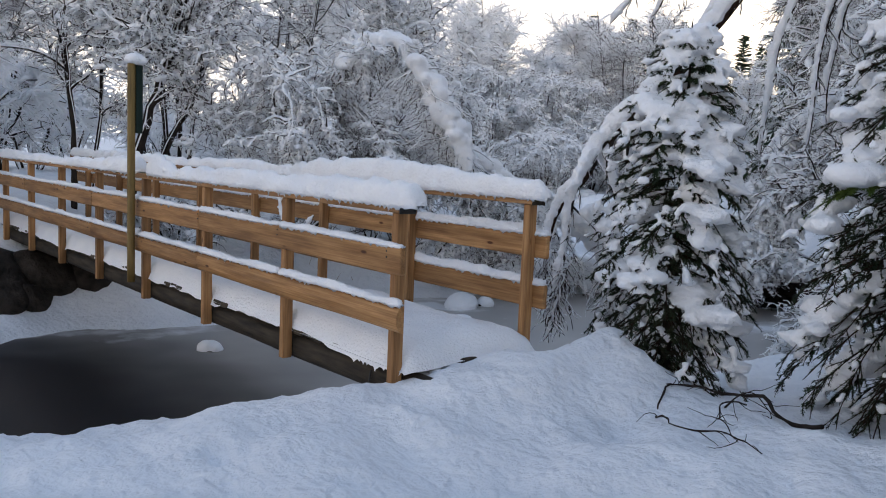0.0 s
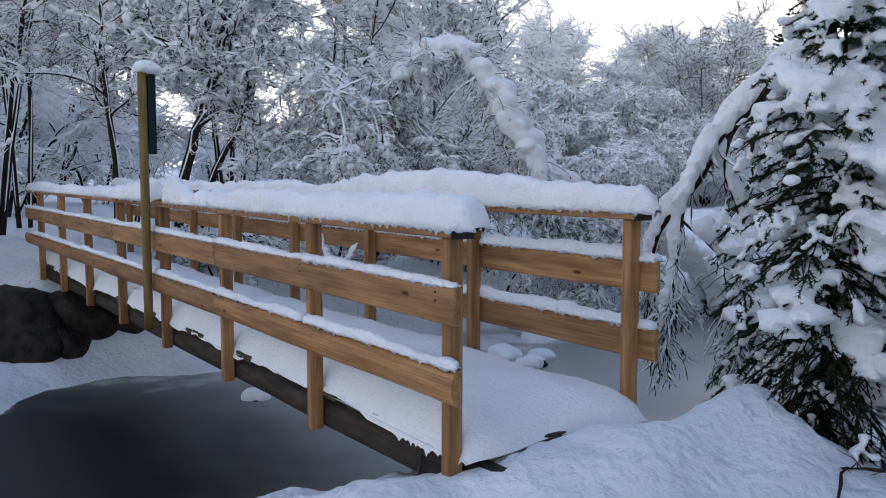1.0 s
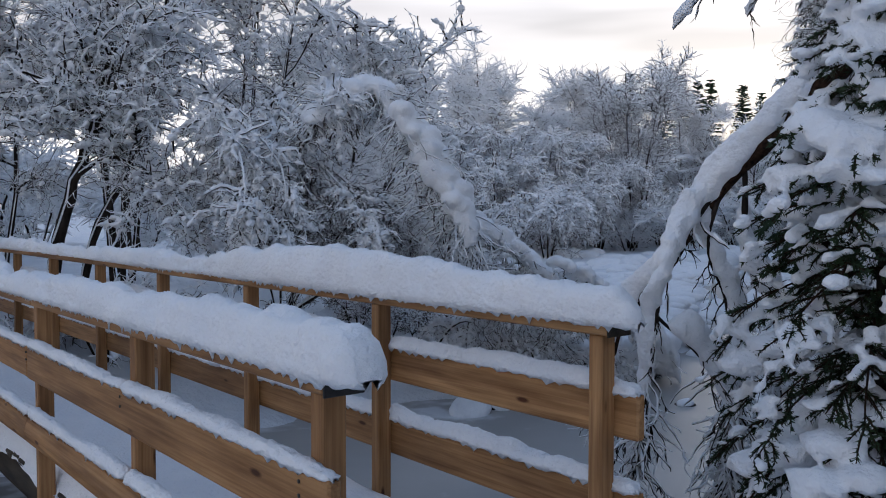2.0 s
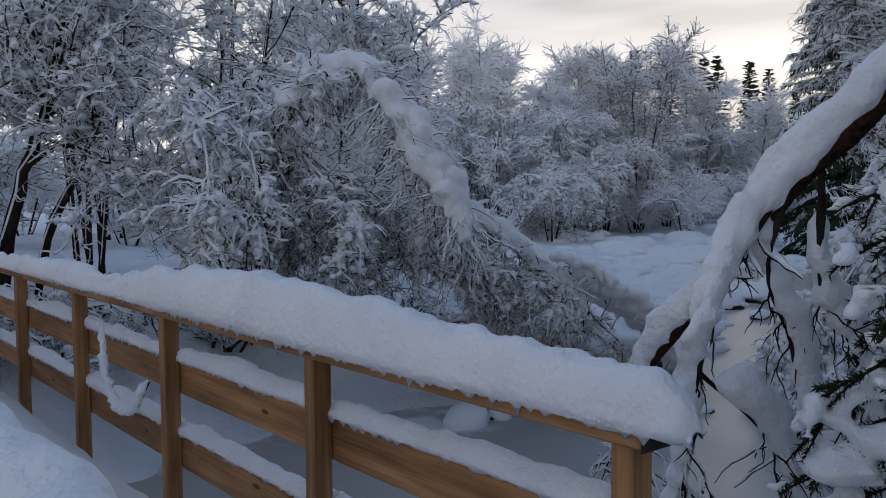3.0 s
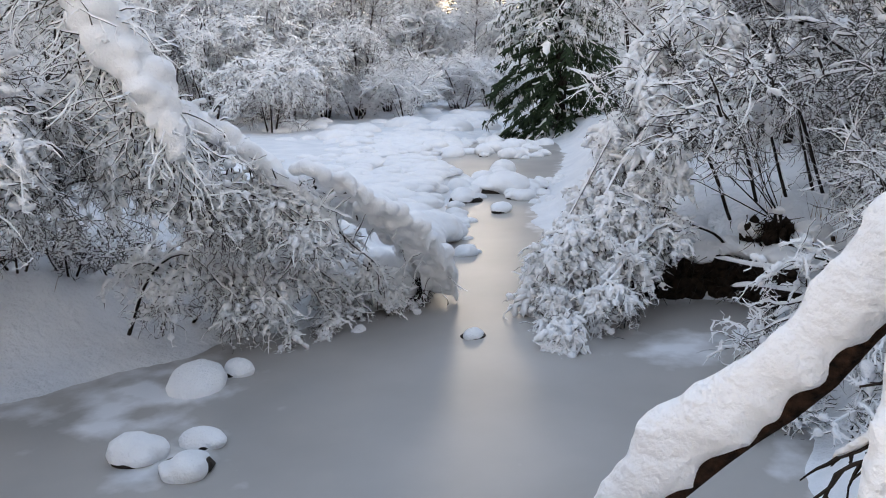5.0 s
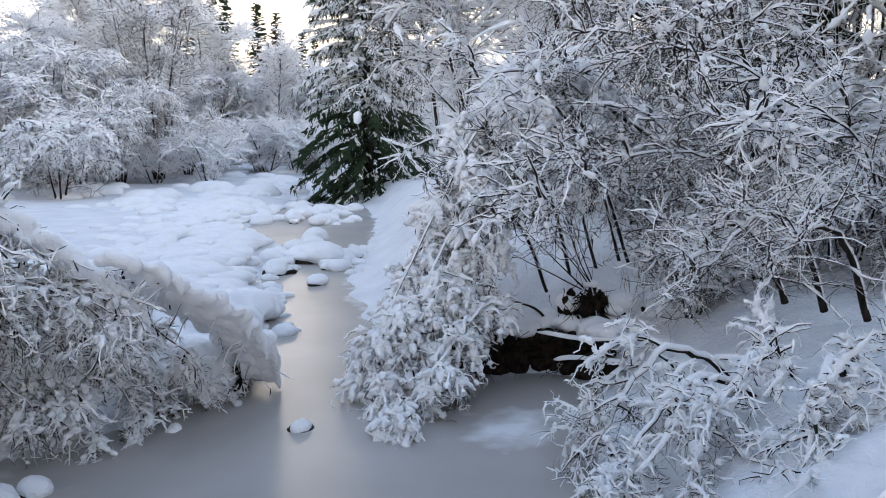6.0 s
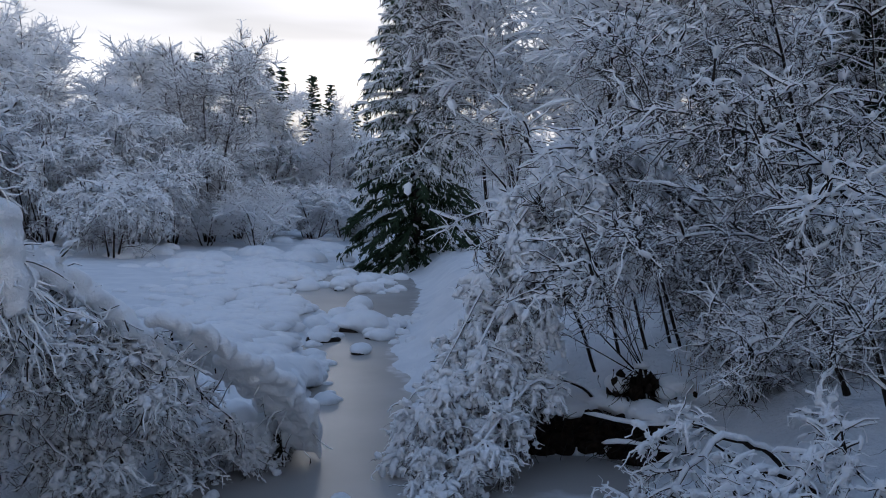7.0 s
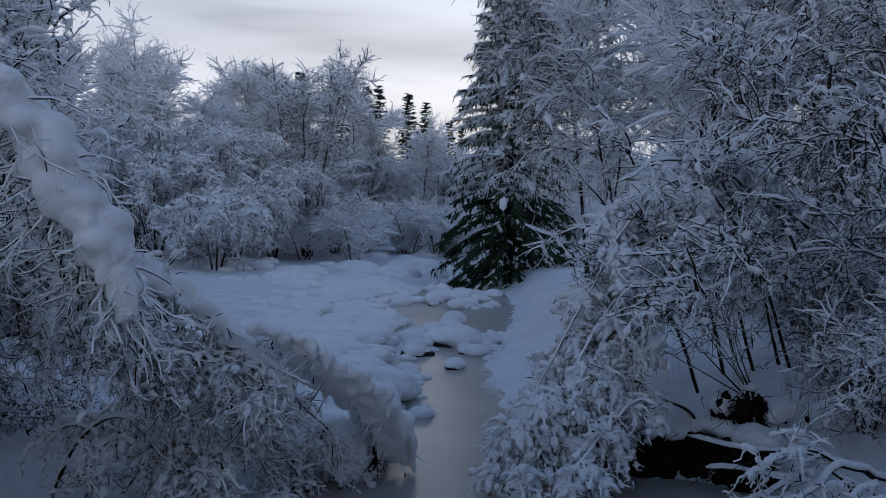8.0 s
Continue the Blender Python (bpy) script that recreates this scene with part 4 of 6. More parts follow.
leaning_bush("low_willow", [(x, y, G(x, y) - 0.05) for x, y in ((7.4, 8.9), (7.8, 8.8), (8.6, 8.6), (8.2, 8.7), (9.2, 8.4))], [(8.1, 7.5, -1.0, -0.2), (8.6, 7.3, -1.2, -0.2), (9.2, 7.2, -1.3, -0.3), (9.9, 7.1, -1.35, -0.4), (10.5, 6.95, -1.35, -0.5)],
             22, "tangled low willow shoots under the bent crown", limbs=(80, 0.7), shoots=(1100, 0.38), fine=(7000, 0.15), wig=0.34, snow=0.020, twig=0.0055, droop=0.2, up=0.2, low=0.05, clumps=1400, clump=0.105, fingers=(320, 0.16, 0.042), thick=0.04, slim=0.45, heavy=0.2, shell=0.9, dark=0.15, naked_share=0.12)
for k, (x, y) in enumerate([(4.9, 10.2), (6.8, 10.0), (7.9, 9.7), (5.4, 10.3), (7.4, 9.9)]):
    z = G(x, y) - 0.05
    stems = [[(x + 0.1 * math.cos(a), y + 0.1 * math.sin(a), z, 0.02), (x + 0.3 * math.cos(a), y + 0.3 * math.sin(a), z + 0.4, 0.016), (x + 0.65 * math.cos(a), y + 0.65 * math.sin(a), z + 0.45 + 0.15 * math.cos(2 * a), 0.007)] for a in np.arange(6) * 1.05 + k]
    snowy_tree("shrub", stems, 640 + k, "low dark tangle of twigs under the willow", "shrub", limbs=(26, 0.3), shoots=(160, 0.22), fine=(700, 0.12), wig=0.32, snow=0.012, twig=0.007, droop=0.05, up=0.3, low=0.05, thick=0.02, clumps=50, clump=0.09, group="willow undergrowth", naked_share=0.5, dark=0.5)
drape("bent_branch", [(5.75, 7.35, 2.95), (5.95, 7.2, 2.6), (6.1, 7.1, 2.3), (6.25, 6.95, 1.92), (6.4, 6.82, 1.6), (6.52, 6.7, 1.3)], 31, "bent willow branch under a thick blanket of snow", 0.3, 0.45, 200)
drape("bent_branch", [(5.0, 8.5, 2.85), (5.35, 8.4, 3.2), (5.75, 8.3, 3.4), (6.1, 8.1, 3.3), (6.15, 7.9, 3.0)], 32, "bent willow branch under a thick blanket of snow", 0.22, 0.4, 200)
drape("bent_branch", [(8.2, 6.7, 0.85), (9.2, 6.55, 0.33), (10.0, 6.5, -0.2), (10.7, 6.6, -0.72), (11.1, 6.8, -1.2)], 33, "low branch bent to the ice under snow", 0.22, 0.32, 12)
drape("bent_branch", [(8.9, 7.2, 0.6), (9.8, 7.12, 0.15), (10.7, 7.05, -0.4), (11.5, 7.1, -1.1)], 35, "low branch bent to the ice under snow", 0.26, 0.36, 10)
drape("bent_branch", [(7.0, 7.7, 1.65), (7.7, 7.4, 1.2), (8.4, 7.15, 0.6), (8.9, 7.0, 0.15)], 34, "arching willow limb under a ridge of snow", 0.2, 0.3, 100)

# trees on the far bank behind the bridge
BANK = dict(dark=0.08, naked_share=0.15, clumps=700, clump=0.12, limbs=(30, 1.7), shoots=(460, 0.6), fine=(4200, 0.24), wig=0.27, snow=0.024, twig=0.006, droop=0.07, up=0.5, thick=0.010, low=0.42, slim=0.95, shell=2.5)
snowy_tree("alder", [[(2.1, 10.9, -0.3, 0.10), (2.25, 10.6, 1.4, 0.085), (2.6, 10.5, 2.6, 0.075), (2.95, 10.5, 3.8, 0.06), (3.1, 10.6, 5.6, 0.03)]], 41, "dark leaning alder trunk with snowy twigs behind the bridge", "alder", **BANK)
snowy_tree("alder", [[(2.35, 10.5, 2.0, 0.05), (2.8, 10.4, 2.32, 0.045), (3.3, 10.35, 2.2, 0.035), (3.6, 10.35, 1.9, 0.022), (3.75, 10.3, 1.3, 0.01)], [(2.5, 11.0, -0.3, 0.075), (2.75, 10.7, 1.3, 0.065), (3.15, 10.5, 2.2, 0.055), (3.5, 10.5, 3.2, 0.04), (3.9, 10.6, 4.6, 0.02)]], 42, "dark leaning alder with a snow-covered bent limb", "alder", **BANK)
snowy_tree("alder", [[(1.3, 11.2, -0.3, 0.06), (1.25, 11.0, 1.5, 0.05), (1.1, 11.0, 3.2, 0.04), (1.3, 11.1, 5.0, 0.02)], [(1.6, 11.6, -0.3, 0.05), (1.9, 11.6, 2.0, 0.04), (2.0, 11.8, 4.2, 0.02)]], 43, "thin upright alder stems with snowy twigs", "alder", **BANK)
rngp = np.random.RandomState(77)
for k, (x, y, h, lean) in enumerate([(-0.4, 12.4, 5.2, 0.4), (-2.4, 12.0, 4.6, 0.3), (0.4, 14.5, 6.0, -0.3), (3.9, 12.8, 5.4, 0.5), (4.6, 14.6, 5.8, -0.5), (6.6, 13.0, 5.0, 0.6), (8.6, 12.2, 3.4, 0.8), (-4.6, 13.5, 5.5, 0.4)]):
    z = G(x, y) - 0.1
    h = h * 1.4
    stems = []
    for j in range(2 + k % 2):
        a, b = rngp.uniform(-0.5, 0.5, 2)
        stems.append([(x + a * 0.4, y + b * 0.4, z, 0.07), (x + a + lean * 0.3, y + b, z + h * 0.35, 0.055), (x + 1.6 * a + lean, y + 1.6 * b, z + h * 0.7, 0.035), (x + 2.4 * a + 1.6 * lean, y + 2 * b, z + h, 0.012)])
    snowy_tree("alder", stems, 50 + k, "snow-laden alder with several dark stems on the far bank", "alder", limbs=(44, 2.0), shoots=(560, 0.7), fine=(3600, 0.3), wig=0.27, snow=0.032, twig=0.006, droop=0.08, up=0.45, thick=0.04, clumps=1100, clump=0.14, group="far bank trees", shell=3.0, dark=0.1, naked_share=0.12)


RIGHT = dict(dark=0.15, limbs=(110, 1.2), shoots=(2200, 0.44), fine=(13000, 0.17), wig=0.24, snow=0.021, twig=0.006, thick=0.03, low=0.25, slim=0.5)
# right bank: bush draped over the stream
leaning_bush("draped_bush", [(x, y, G(x, y) - 0.1) for x, y in ((15.5, 2.4), (15.2, 2.9), (15.0, 3.3), (14.6, 3.6), (15.8, 2.6))], [(11.0, 5.35, -1.35, 2.6), (12.0, 5.35, -1.1, 2.5), (11.2, 4.6, -0.9, 1.8), (10.6, 4.9, -1.35, 1.1), (13.2, 5.5, -0.2, 3.1)],
             61, "bush bent over the stream under heavy snow", droop=0.26, up=0.05, clumps=5200, clump=0.15, fingers=(1900, 0.27, 0.058), heavy=0.3, shoot_steps=7, **RIGHT)
leaning_bush("draped_bush", [(x, y, G(x, y) - 0.05) for x, y in ((13.6, 3.3), (13.5, 3.8), (13.3, 4.0))], [(9.9, 4.4, -1.38, -0.2), (10.4, 4.9, -1.38, 0.1), (10.8, 4.2, -1.3, -0.4)],
             62, "low snow-covered branches reaching the ice", droop=0.2, up=0.25, clumps=900, clump=0.13, fingers=(420, 0.2, 0.05), limbs=(40, 0.8), shoots=(520, 0.35), fine=(3600, 0.16), wig=0.3, snow=0.026, twig=0.006, thick=0.03, slim=0.45)
# leaning alders above it
ALDERS = [
    [(16.3, -0.3, -0.1, 0.17), (16.3, 0.23, 0.65, 0.16), (16.36, 1.17, 2.41, 0.14), (16.2, 2.2, 3.7, 0.11), (15.98, 3.24, 4.57, 0.07), (15.5, 4.3, 5.1, 0.03)],
    [(16.9, 0.9, 0.2, 0.11), (16.2, 1.9, 1.6, 0.09), (15.2, 2.8, 2.4, 0.07), (13.9, 3.7, 2.9, 0.05), (12.6, 4.4, 2.7, 0.02)],
    [(16.2, -0.4, 0.2, 0.09), (15.6, 0.5, 2.2, 0.08), (15.0, 1.0, 4.0, 0.06), (14.4, 1.5, 6.0, 0.03)],
    [(17.2, 0.2, 0.3, 0.09), (16.6, 0.8, 2.6, 0.07), (16.2, 1.4, 4.6, 0.05), (15.6, 2.2, 6.6, 0.025)],
    [(16.3, 1.6, 0.1, 0.08), (15.6, 2.6, 1.3, 0.07), (14.6, 3.3, 1.9, 0.05), (13.4, 3.9, 1.9, 0.03), (12.4, 4.2, 1.4, 0.012)],
    [(16.0, 0.2, 0.1, 0.05), (15.0, 0.6, 1.2, 0.04), (13.8, 1.4, 1.7, 0.03), (12.6, 2.4, 1.6, 0.02), (11.6, 3.2, 1.1, 0.01)],
    [(15.6, -0.6, 0.1, 0.05), (14.6, -0.4, 1.5, 0.04), (13.6, 0.3, 2.5, 0.03), (12.6, 1.3, 3.0, 0.02), (11.9, 2.2, 3.0, 0.01)],
    [(15.2, -1.0, 0.1, 0.05), (14.2, -1.0, 1.2, 0.04), (13.2, -0.5, 2.0, 0.03), (12.2, 0.2, 2.2, 0.02), (11.4, 0.9, 1.9, 0.01)],
    [(15.9, 1.9, 0.0, 0.04), (15.9, 2.3, 1.6, 0.035), (15.5, 2.9, 3.2, 0.025), (15.0, 3.4, 4.6, 0.01)]]
for row in ALDERS:
    row.insert(0, (row[0][0], row[0][1], min(row[0][2], G(row[0][0], row[0][1])) - 0.15, row[0][3] * 1.05))
snowy_tree("leaning_alder", ALDERS, 63, "leaning alders with dark stems and snow-laden crowns", "alder", limbs=(230, 1.6), shoots=(2900, 0.6), fine=(15000, 0.24), wig=0.26, snow=0.020, twig=0.0075, droop=0.10, up=0.30, low=0.18, clumps=900, clump=0.11, thick=0.07, lean=(-0.15, 0.15, 0), slim=0.4, dark=0.3)
# undergrowth on the right bank
for k, (x, y, h) in enumerate([(14.6, 0.4, 1.3), (15.9, -0.9, 1.6), (17.4, 0.9, 1.7), (14.2, -1.6, 1.4), (17.6, -1.6, 2.0), (16.4, 2.0, 1.2), (18.6, 2.6, 1.8), (13.3, 1.3, 0.8), (19.0, 0.4, 2.2)]):
    z = G(x, y) - 0.05
    stems = [[(x + 0.1 * math.cos(a), y + 0.1 * math.sin(a), z, 0.03), (x + 0.3 * h * math.cos(a), y + 0.3 * h * math.sin(a), z + h * 0.7, 0.022), (x + 0.65 * h * math.cos(a) - 0.2, y + 0.65 * h * math.sin(a), z + h * (0.8 + 0.1 * math.cos(3 * a)), 0.009)] for a in np.arange(6) * 1.05 + k]
    snowy_tree("shrub", stems, 660 + k, "tangled shrub with thin dark stems and snowy twigs", "shrub", limbs=(44, 0.75), shoots=(260, 0.45), fine=(1500, 0.24), wig=0.3, snow=0.024, twig=0.006, droop=0.07, up=0.4, low=0.05, thick=0.04, clumps=140, clump=0.11, group="right bank undergrowth", slim=0.7, dark=0.35)
# low bush on the near side of the right bank
leaning_bush("low_bush", [(10.3, 0.2, -0.5), (10.0, -0.2, -0.4), (9.8, 0.5, -0.6), (10.5, 0.8, -0.6)], [(8.6, 1.2, -1.2, -0.1), (8.3, 0.3, -0.8, 0.0), (8.9, 1.9, -1.3, -0.3), (9.4, 2.2, -1.3, -0.2)],
             64, "low bush with snow-covered arching shoots", droop=0.14, up=0.35, limbs=(40, 0.9), shoots=(420, 0.45), fine=(3000, 0.2), wig=0.3, snow=0.024, twig=0.005, thick=0.06, clumps=520, clump=0.11)
leaning_bush("low_bush", [(11.6, -0.6, -0.1), (12.0, -0.2, -0.1), (12.4, 0.2, -0.1)], [(10.6, 0.6, 0.3, 1.0), (11.0, 1.2, 0.4, 1.1), (11.6, 1.6, 0.2, 0.9)],
             65, "thin bare shoots with snow on the bank", droop=0.04, up=0.7, limbs=(30, 1.0), shoots=(160, 0.6), fine=(1500, 0.3), snow=0.016, twig=0.005, thick=0.04)
for k, (x, y, h) in enumerate([(19.5, -1.5, 7.5), (18.0, -3.0, 7.0), (21.0, 1.2, 8.0), (15.5, -3.2, 6.5), (24.0, -2.0, 8.5), (20.5, 4.0, 7.5)]):
    z = G(x, y) - 0.1
    stems = []
    for j in range(3):
        a, b = rngp.uniform(-0.8, 0.8, 2)
        stems.append([(x + a * 0.3, y + b * 0.3, z, 0.09), (x + a, y + b, z + h * 0.4, 0.07), (x + 1.5 * a, y + 1.5 * b, z + h * 0.75, 0.04), (x + 1.8 * a - 0.3, y + 2 * b, z + h, 0.012)])
    snowy_tree("birch", stems, 70 + k, "tall birch with drooping snow-laden branches", "birch", limbs=(44, 2.2), shoots=(400, 1.1), fine=(2600, 0.5), snow=0.044, twig=0.008, droop=0.14, up=0.3, thick=0.05, clumps=420, clump=0.2, group="right bank birches", slim=0.45, dark=0.1, low=0.1)
# tall birch before the dark spruce
snowy_tree("birch", [[(25.5, 8.9, 0.0, 0.16), (25.2, 9.3, 4, 0.13), (24.6, 9.9, 8, 0.09), (23.9, 10.7, 12, 0.03)], [(26.2, 8.5, 0.0, 0.13), (26.6, 9.0, 4, 0.1), (26.4, 10.2, 8, 0.06), (25.8, 11.4, 11, 0.02)]],
           81, "tall birch with long drooping branches white with rime", "birch", slim=0.5, limbs=(80, 2.8), shoots=(900, 1.3), fine=(6000, 0.6), snow=0.05, twig=0.010, droop=0.17, up=0.25, thick=0.07, clumps=1200, clump=0.25)
# multi-stemmed tree on the meadow
mx, my = 46.4, 34.8
mz = G(mx, my)
snowy_tree("alder", [[(mx + 0.25 * math.cos(a), my + 0.25 * math.sin(a), mz - 0.1, 0.14), (mx + 0.9 * math.cos(a), my + 0.9 * math.sin(a), mz + 3.5, 0.11), (mx + 2.0 * math.cos(a), my + 2.0 * math.sin(a), mz + 8.0, 0.07), (mx + 2.8 * math.cos(a), my + 2.8 * math.sin(a), mz + 12.5 - (k % 3), 0.02)] for k, a in enumerate(np.arange(7) * 0.9)],
           82, "many-stemmed alder standing on the snowy meadow", "alder", limbs=(150, 2.6), shoots=(2400, 1.1), clumps=300, clump=0.2, fine=(15000, 0.5), snow=0.048, naked_share=0.04, dark=0.06, twig=0.012, fine_steps=2, droop=0.05, up=0.7, low=0.3, thick=0.06)
# bushes at the meadow's edge
for k, (x, y, h, w) in enumerate([(36.7, 39.3, 7.6, 4.6), (39.6, 36.8, 7.2, 4.2), (33.0, 41.5, 7.6, 4.6), (42.6, 34.6, 5.6, 3.4), (28.5, 41.0, 7.6, 4.6), (50.5, 35.5, 3.6, 2.8), (33.0, 30.2, 3.3, 1.9), (41.2, 38.6, 7.4, 4.0), (35.0, 36.4, 5.4, 3.6), (38.2, 33.6, 4.2, 2.6)]):
    z = G(x, y) - 0.1
    stems = []
    for j in range(6):
        a = j * 1.05 + k
        stems.append([(x + 0.2 * math.cos(a), y + 0.2 * math.sin(a), z, 0.07), (x + 0.4 * w * math.cos(a), y + 0.4 * w * math.sin(a), z + 0.8 * h, 0.05), (x + 0.75 * w * math.cos(a), y + 0.75 * w * math.sin(a), z + 0.95 * h, 0.03), (x + w * math.cos(a), y + w * math.sin(a), z + 0.5 * h, 0.012)])
    snowy_tree("willow_bush", stems, 90 + k, "round willow bush drooping under blue-white snow", "bush", limbs=(100, 1.7), shoots=(1300, 0.9), fine=(7000, 0.46), snow=0.046, twig=0.010, droop=0.16, up=0.4, thick=0.08, clumps=900, clump=0.24, group="meadow bushes", dark=0.12, shell=2.5, low=0.03)


# ---- spruces ----
def spruce(name, at, height_m, radius, seed, label, near=False, whorls=None, frost=0.012, first=0.06, fresh=False, pads=1.0, bare_below=0.0):
    """A spruce: trunk, whorls of drooping boughs, needles and pads of snow."""
    rng = np.random.RandomState(seed)
    root = thing(name, label, "spruce", at=at)
    m = Mesh()
    zs = np.linspace(0, height_m, 9)
    tube(m, np.stack((0.01 * height_m * np.sin(zs), 0.006 * height_m * np.cos(zs * 1.3), zs), -1), np.linspace(0.014 * height_m + 0.012, 0.004, 9), 8, lump=0.1)
    put("trunk", m, BARK, root)
    whorls = whorls or int(height_m * 7)
    base, dirs, lens = [], [], []
    for k in range(whorls):
        f = first + (1 - first) * (k / whorls) ** 0.9
        z = f * height_m
        n = rng.randint(6, 9) if f < 0.85 else 4
        for j in range(n):
            a = j * 6.283 / n + k * 1.7 + rng.uniform(-0.3, 0.3)
            tilt = (-0.75 + 1.5 * f if f < 0.45 else -0.42 + 0.77 * f) if near else -0.15 + 0.75 * f
            base.append((0, 0, z + rng.uniform(-0.04, 0.04) * height_m / whorls * (1 if near else 12)))
            dirs.append((math.cos(a), math.sin(a), tilt))
            lens.append(radius * (1 - f) ** (0.62 if near else 0.8) * rng.uniform(0.75, 1.15) + 0.05 * radius)
    base, dirs, lens = np.array(base), np.array(dirs), np.array(lens)
    bough = grow(base, dirs, lens, 8 if near else 5, 0.07 + 0.05 * (lens / lens.max()), 0.05, rng)
    wood = Mesh()
    pieces(wood, bough, 0.004 * height_m ** 0.5, 0.004, 0.004 * height_m ** 0.5, 0.4)
    # side shoots, flat along each bough
    per = 24 if near else (34 if frost > 0.01 else 9)
    n = len(bough) * per
    q, t = sprout(bough, n, rng, 0.06, 1.0)
    t = unit(t)
    side = np.cross(t, (0, 0, 1.0)) * rng.choice((-1, 1), n)[:, None]
    sl = (0.11 if near else 0.10 * radius + 0.05) * rng.uniform(0.5, 1.3, n) * (1.0 if not near else radius ** 0.5 * 1.25)
    sp = grow(q, t * 0.8 + side * rng.uniform(0.2, 1.0, (n, 1)) + rng.normal(0, 0.15, (n, 3)), sl, 4, 0.07, 0.08, rng)
    if near:
        pieces(wood, sp, 0.004, 0.003, 0.004, 0.5)
        put("bough_wood", wood, [BROWN_BARK, BROWN_BARK], root, "brown boughs")
        k = 30
        needles = Mesh()
        a, tt = sprout(sp, n * k, rng, 0.0, 1.0)
        tt = unit(tt)
        r = unit(np.cross(tt, unit(rng.normal(0, 1, (n * k, 3)))))
        tip = a + (tt * 0.55 + r) * rng.uniform(0.015, 0.025, (n * k, 1))
        w = np.cross(tt, r) * 0.0045
        v = np.stack((a - w, a + w, tip), 1).reshape(-1, 3)
        needles.add(v, tris=np.arange(len(v)).reshape(-1, 3))
        tagged(put("needle_cover", needles, NEEDLE_FRESH if fresh else NEEDLE, root, "dark green needles", smooth=False), kind="stuff")
    else:
        # broad needled shoots, lightly frosted on top
        crown = Mesh()
        pieces(crown, bough, 0.014 * radius, 0.01, 0.02 * radius, 0.3, rng)
        crown.qm[-1] = np.ones_like(crown.qm[-1])
        pieces(crown, sp, 0.011 * radius if frost > 0.01 else 0.03 * radius, frost, (0.02 if frost > 0.01 else 0.05) * radius, 0.4, rng)
        white = rng.rand(n) < np.where(q[:, 2] < bare_below * height_m, 0.10, 0.92 if bare_below else 0.45)
        crown.qm[-1] = np.where(np.repeat(white, 12), crown.qm[-1], 1)
        if frost > 0.01:
            for _ in range(2):
                q, t = sprout(sp, n, rng, 0.2, 1.0)
                hang = grow(q, unit(t) * 0.6 + rng.normal(0, 0.4, (n, 3)) + (0, 0, -0.5), 0.09 * radius * rng.uniform(0.5, 1.3, n), 3, 0.2, 0.1, rng)
                pieces(crown, hang, 0.008 * radius, 0.004, 0.012 * radius, 0.4, rng, False, 0.3, 1)
                white = rng.rand(n) < np.where(q[:, 2] < bare_below * height_m, 0.04, 0.6 if bare_below else 0.10)
                crown.qm[-1] = np.where(np.repeat(white, 9), crown.qm[-1], 1)
        tagged(put("needle_crown", crown, [NEEDLE if frost < 0.01 else RIME, NEEDLE], root, "dark needled boughs with frost"), kind="stuff")
    if pads:
        snow = Mesh()
        f = base[:, 2] / height_m
        sel = rng.rand(len(bough)) < np.clip(0.05 + 0.85 * (f - 0.22), 0.045, 0.36) * min(1.0, 2.5 / height_m)
        bb = bough[sel]
        k = len(bb)
        side = np.cross(unit(bb[:, -1] - bb[:, 0]), (0, 0, 1.0))
        for j in range(16):
            g = rng.uniform(0.3, 1.02, k)
            c = bb[np.arange(k), np.minimum((g * 8).astype(int), 8)]
            rr = rng.uniform(0.028, 0.078, k) * (1.2 - 0.45 * f[sel]) * pads * (0.75 + 0.5 * radius)
            c = c + side * (rng.normal(0, 0.055, k) * (0.6 + radius * 0.5))[:, None]
            c[:, 2] += rr * 0.3 + rng.uniform(-0.06, 0.025, k)
            lumps(snow, c, rr, rng, (1.35, 1.1, 0.6), ICO1, 0.7)
        if near:
            # small caps along single sprigs
            pick = rng.rand(len(sp)) < 0.03 + 0.42 * np.clip(sp[:, 2, 2] / height_m, 0, 1)
            for j in (1, 2, 3, 4):
                c = sp[pick, j] + rng.normal(0, 0.006, (int(pick.sum()), 3))
                rr = rng.uniform(0.010, 0.030, len(c)) * pads
                c[:, 2] += rr * 0.7
                lumps(snow, c, rr, rng, (1.3, 1.1, 0.8), ICO1, 0.4)
        ob = put("snow_load", snow, SNOW, root, "rounded pads of snow on the boughs")
        tagged(ob, kind="stuff")
        if near:
            r = ob.modifiers.new("melt_together", "REMESH")
            r.mode, r.voxel_size, r.use_smooth_shade = "VOXEL", 0.015 if height_m < 3 else 0.018, True
            sm = ob.modifiers.new("soften", "SMOOTH")
            sm.iterations, sm.factor = 3, 0.5
    return root


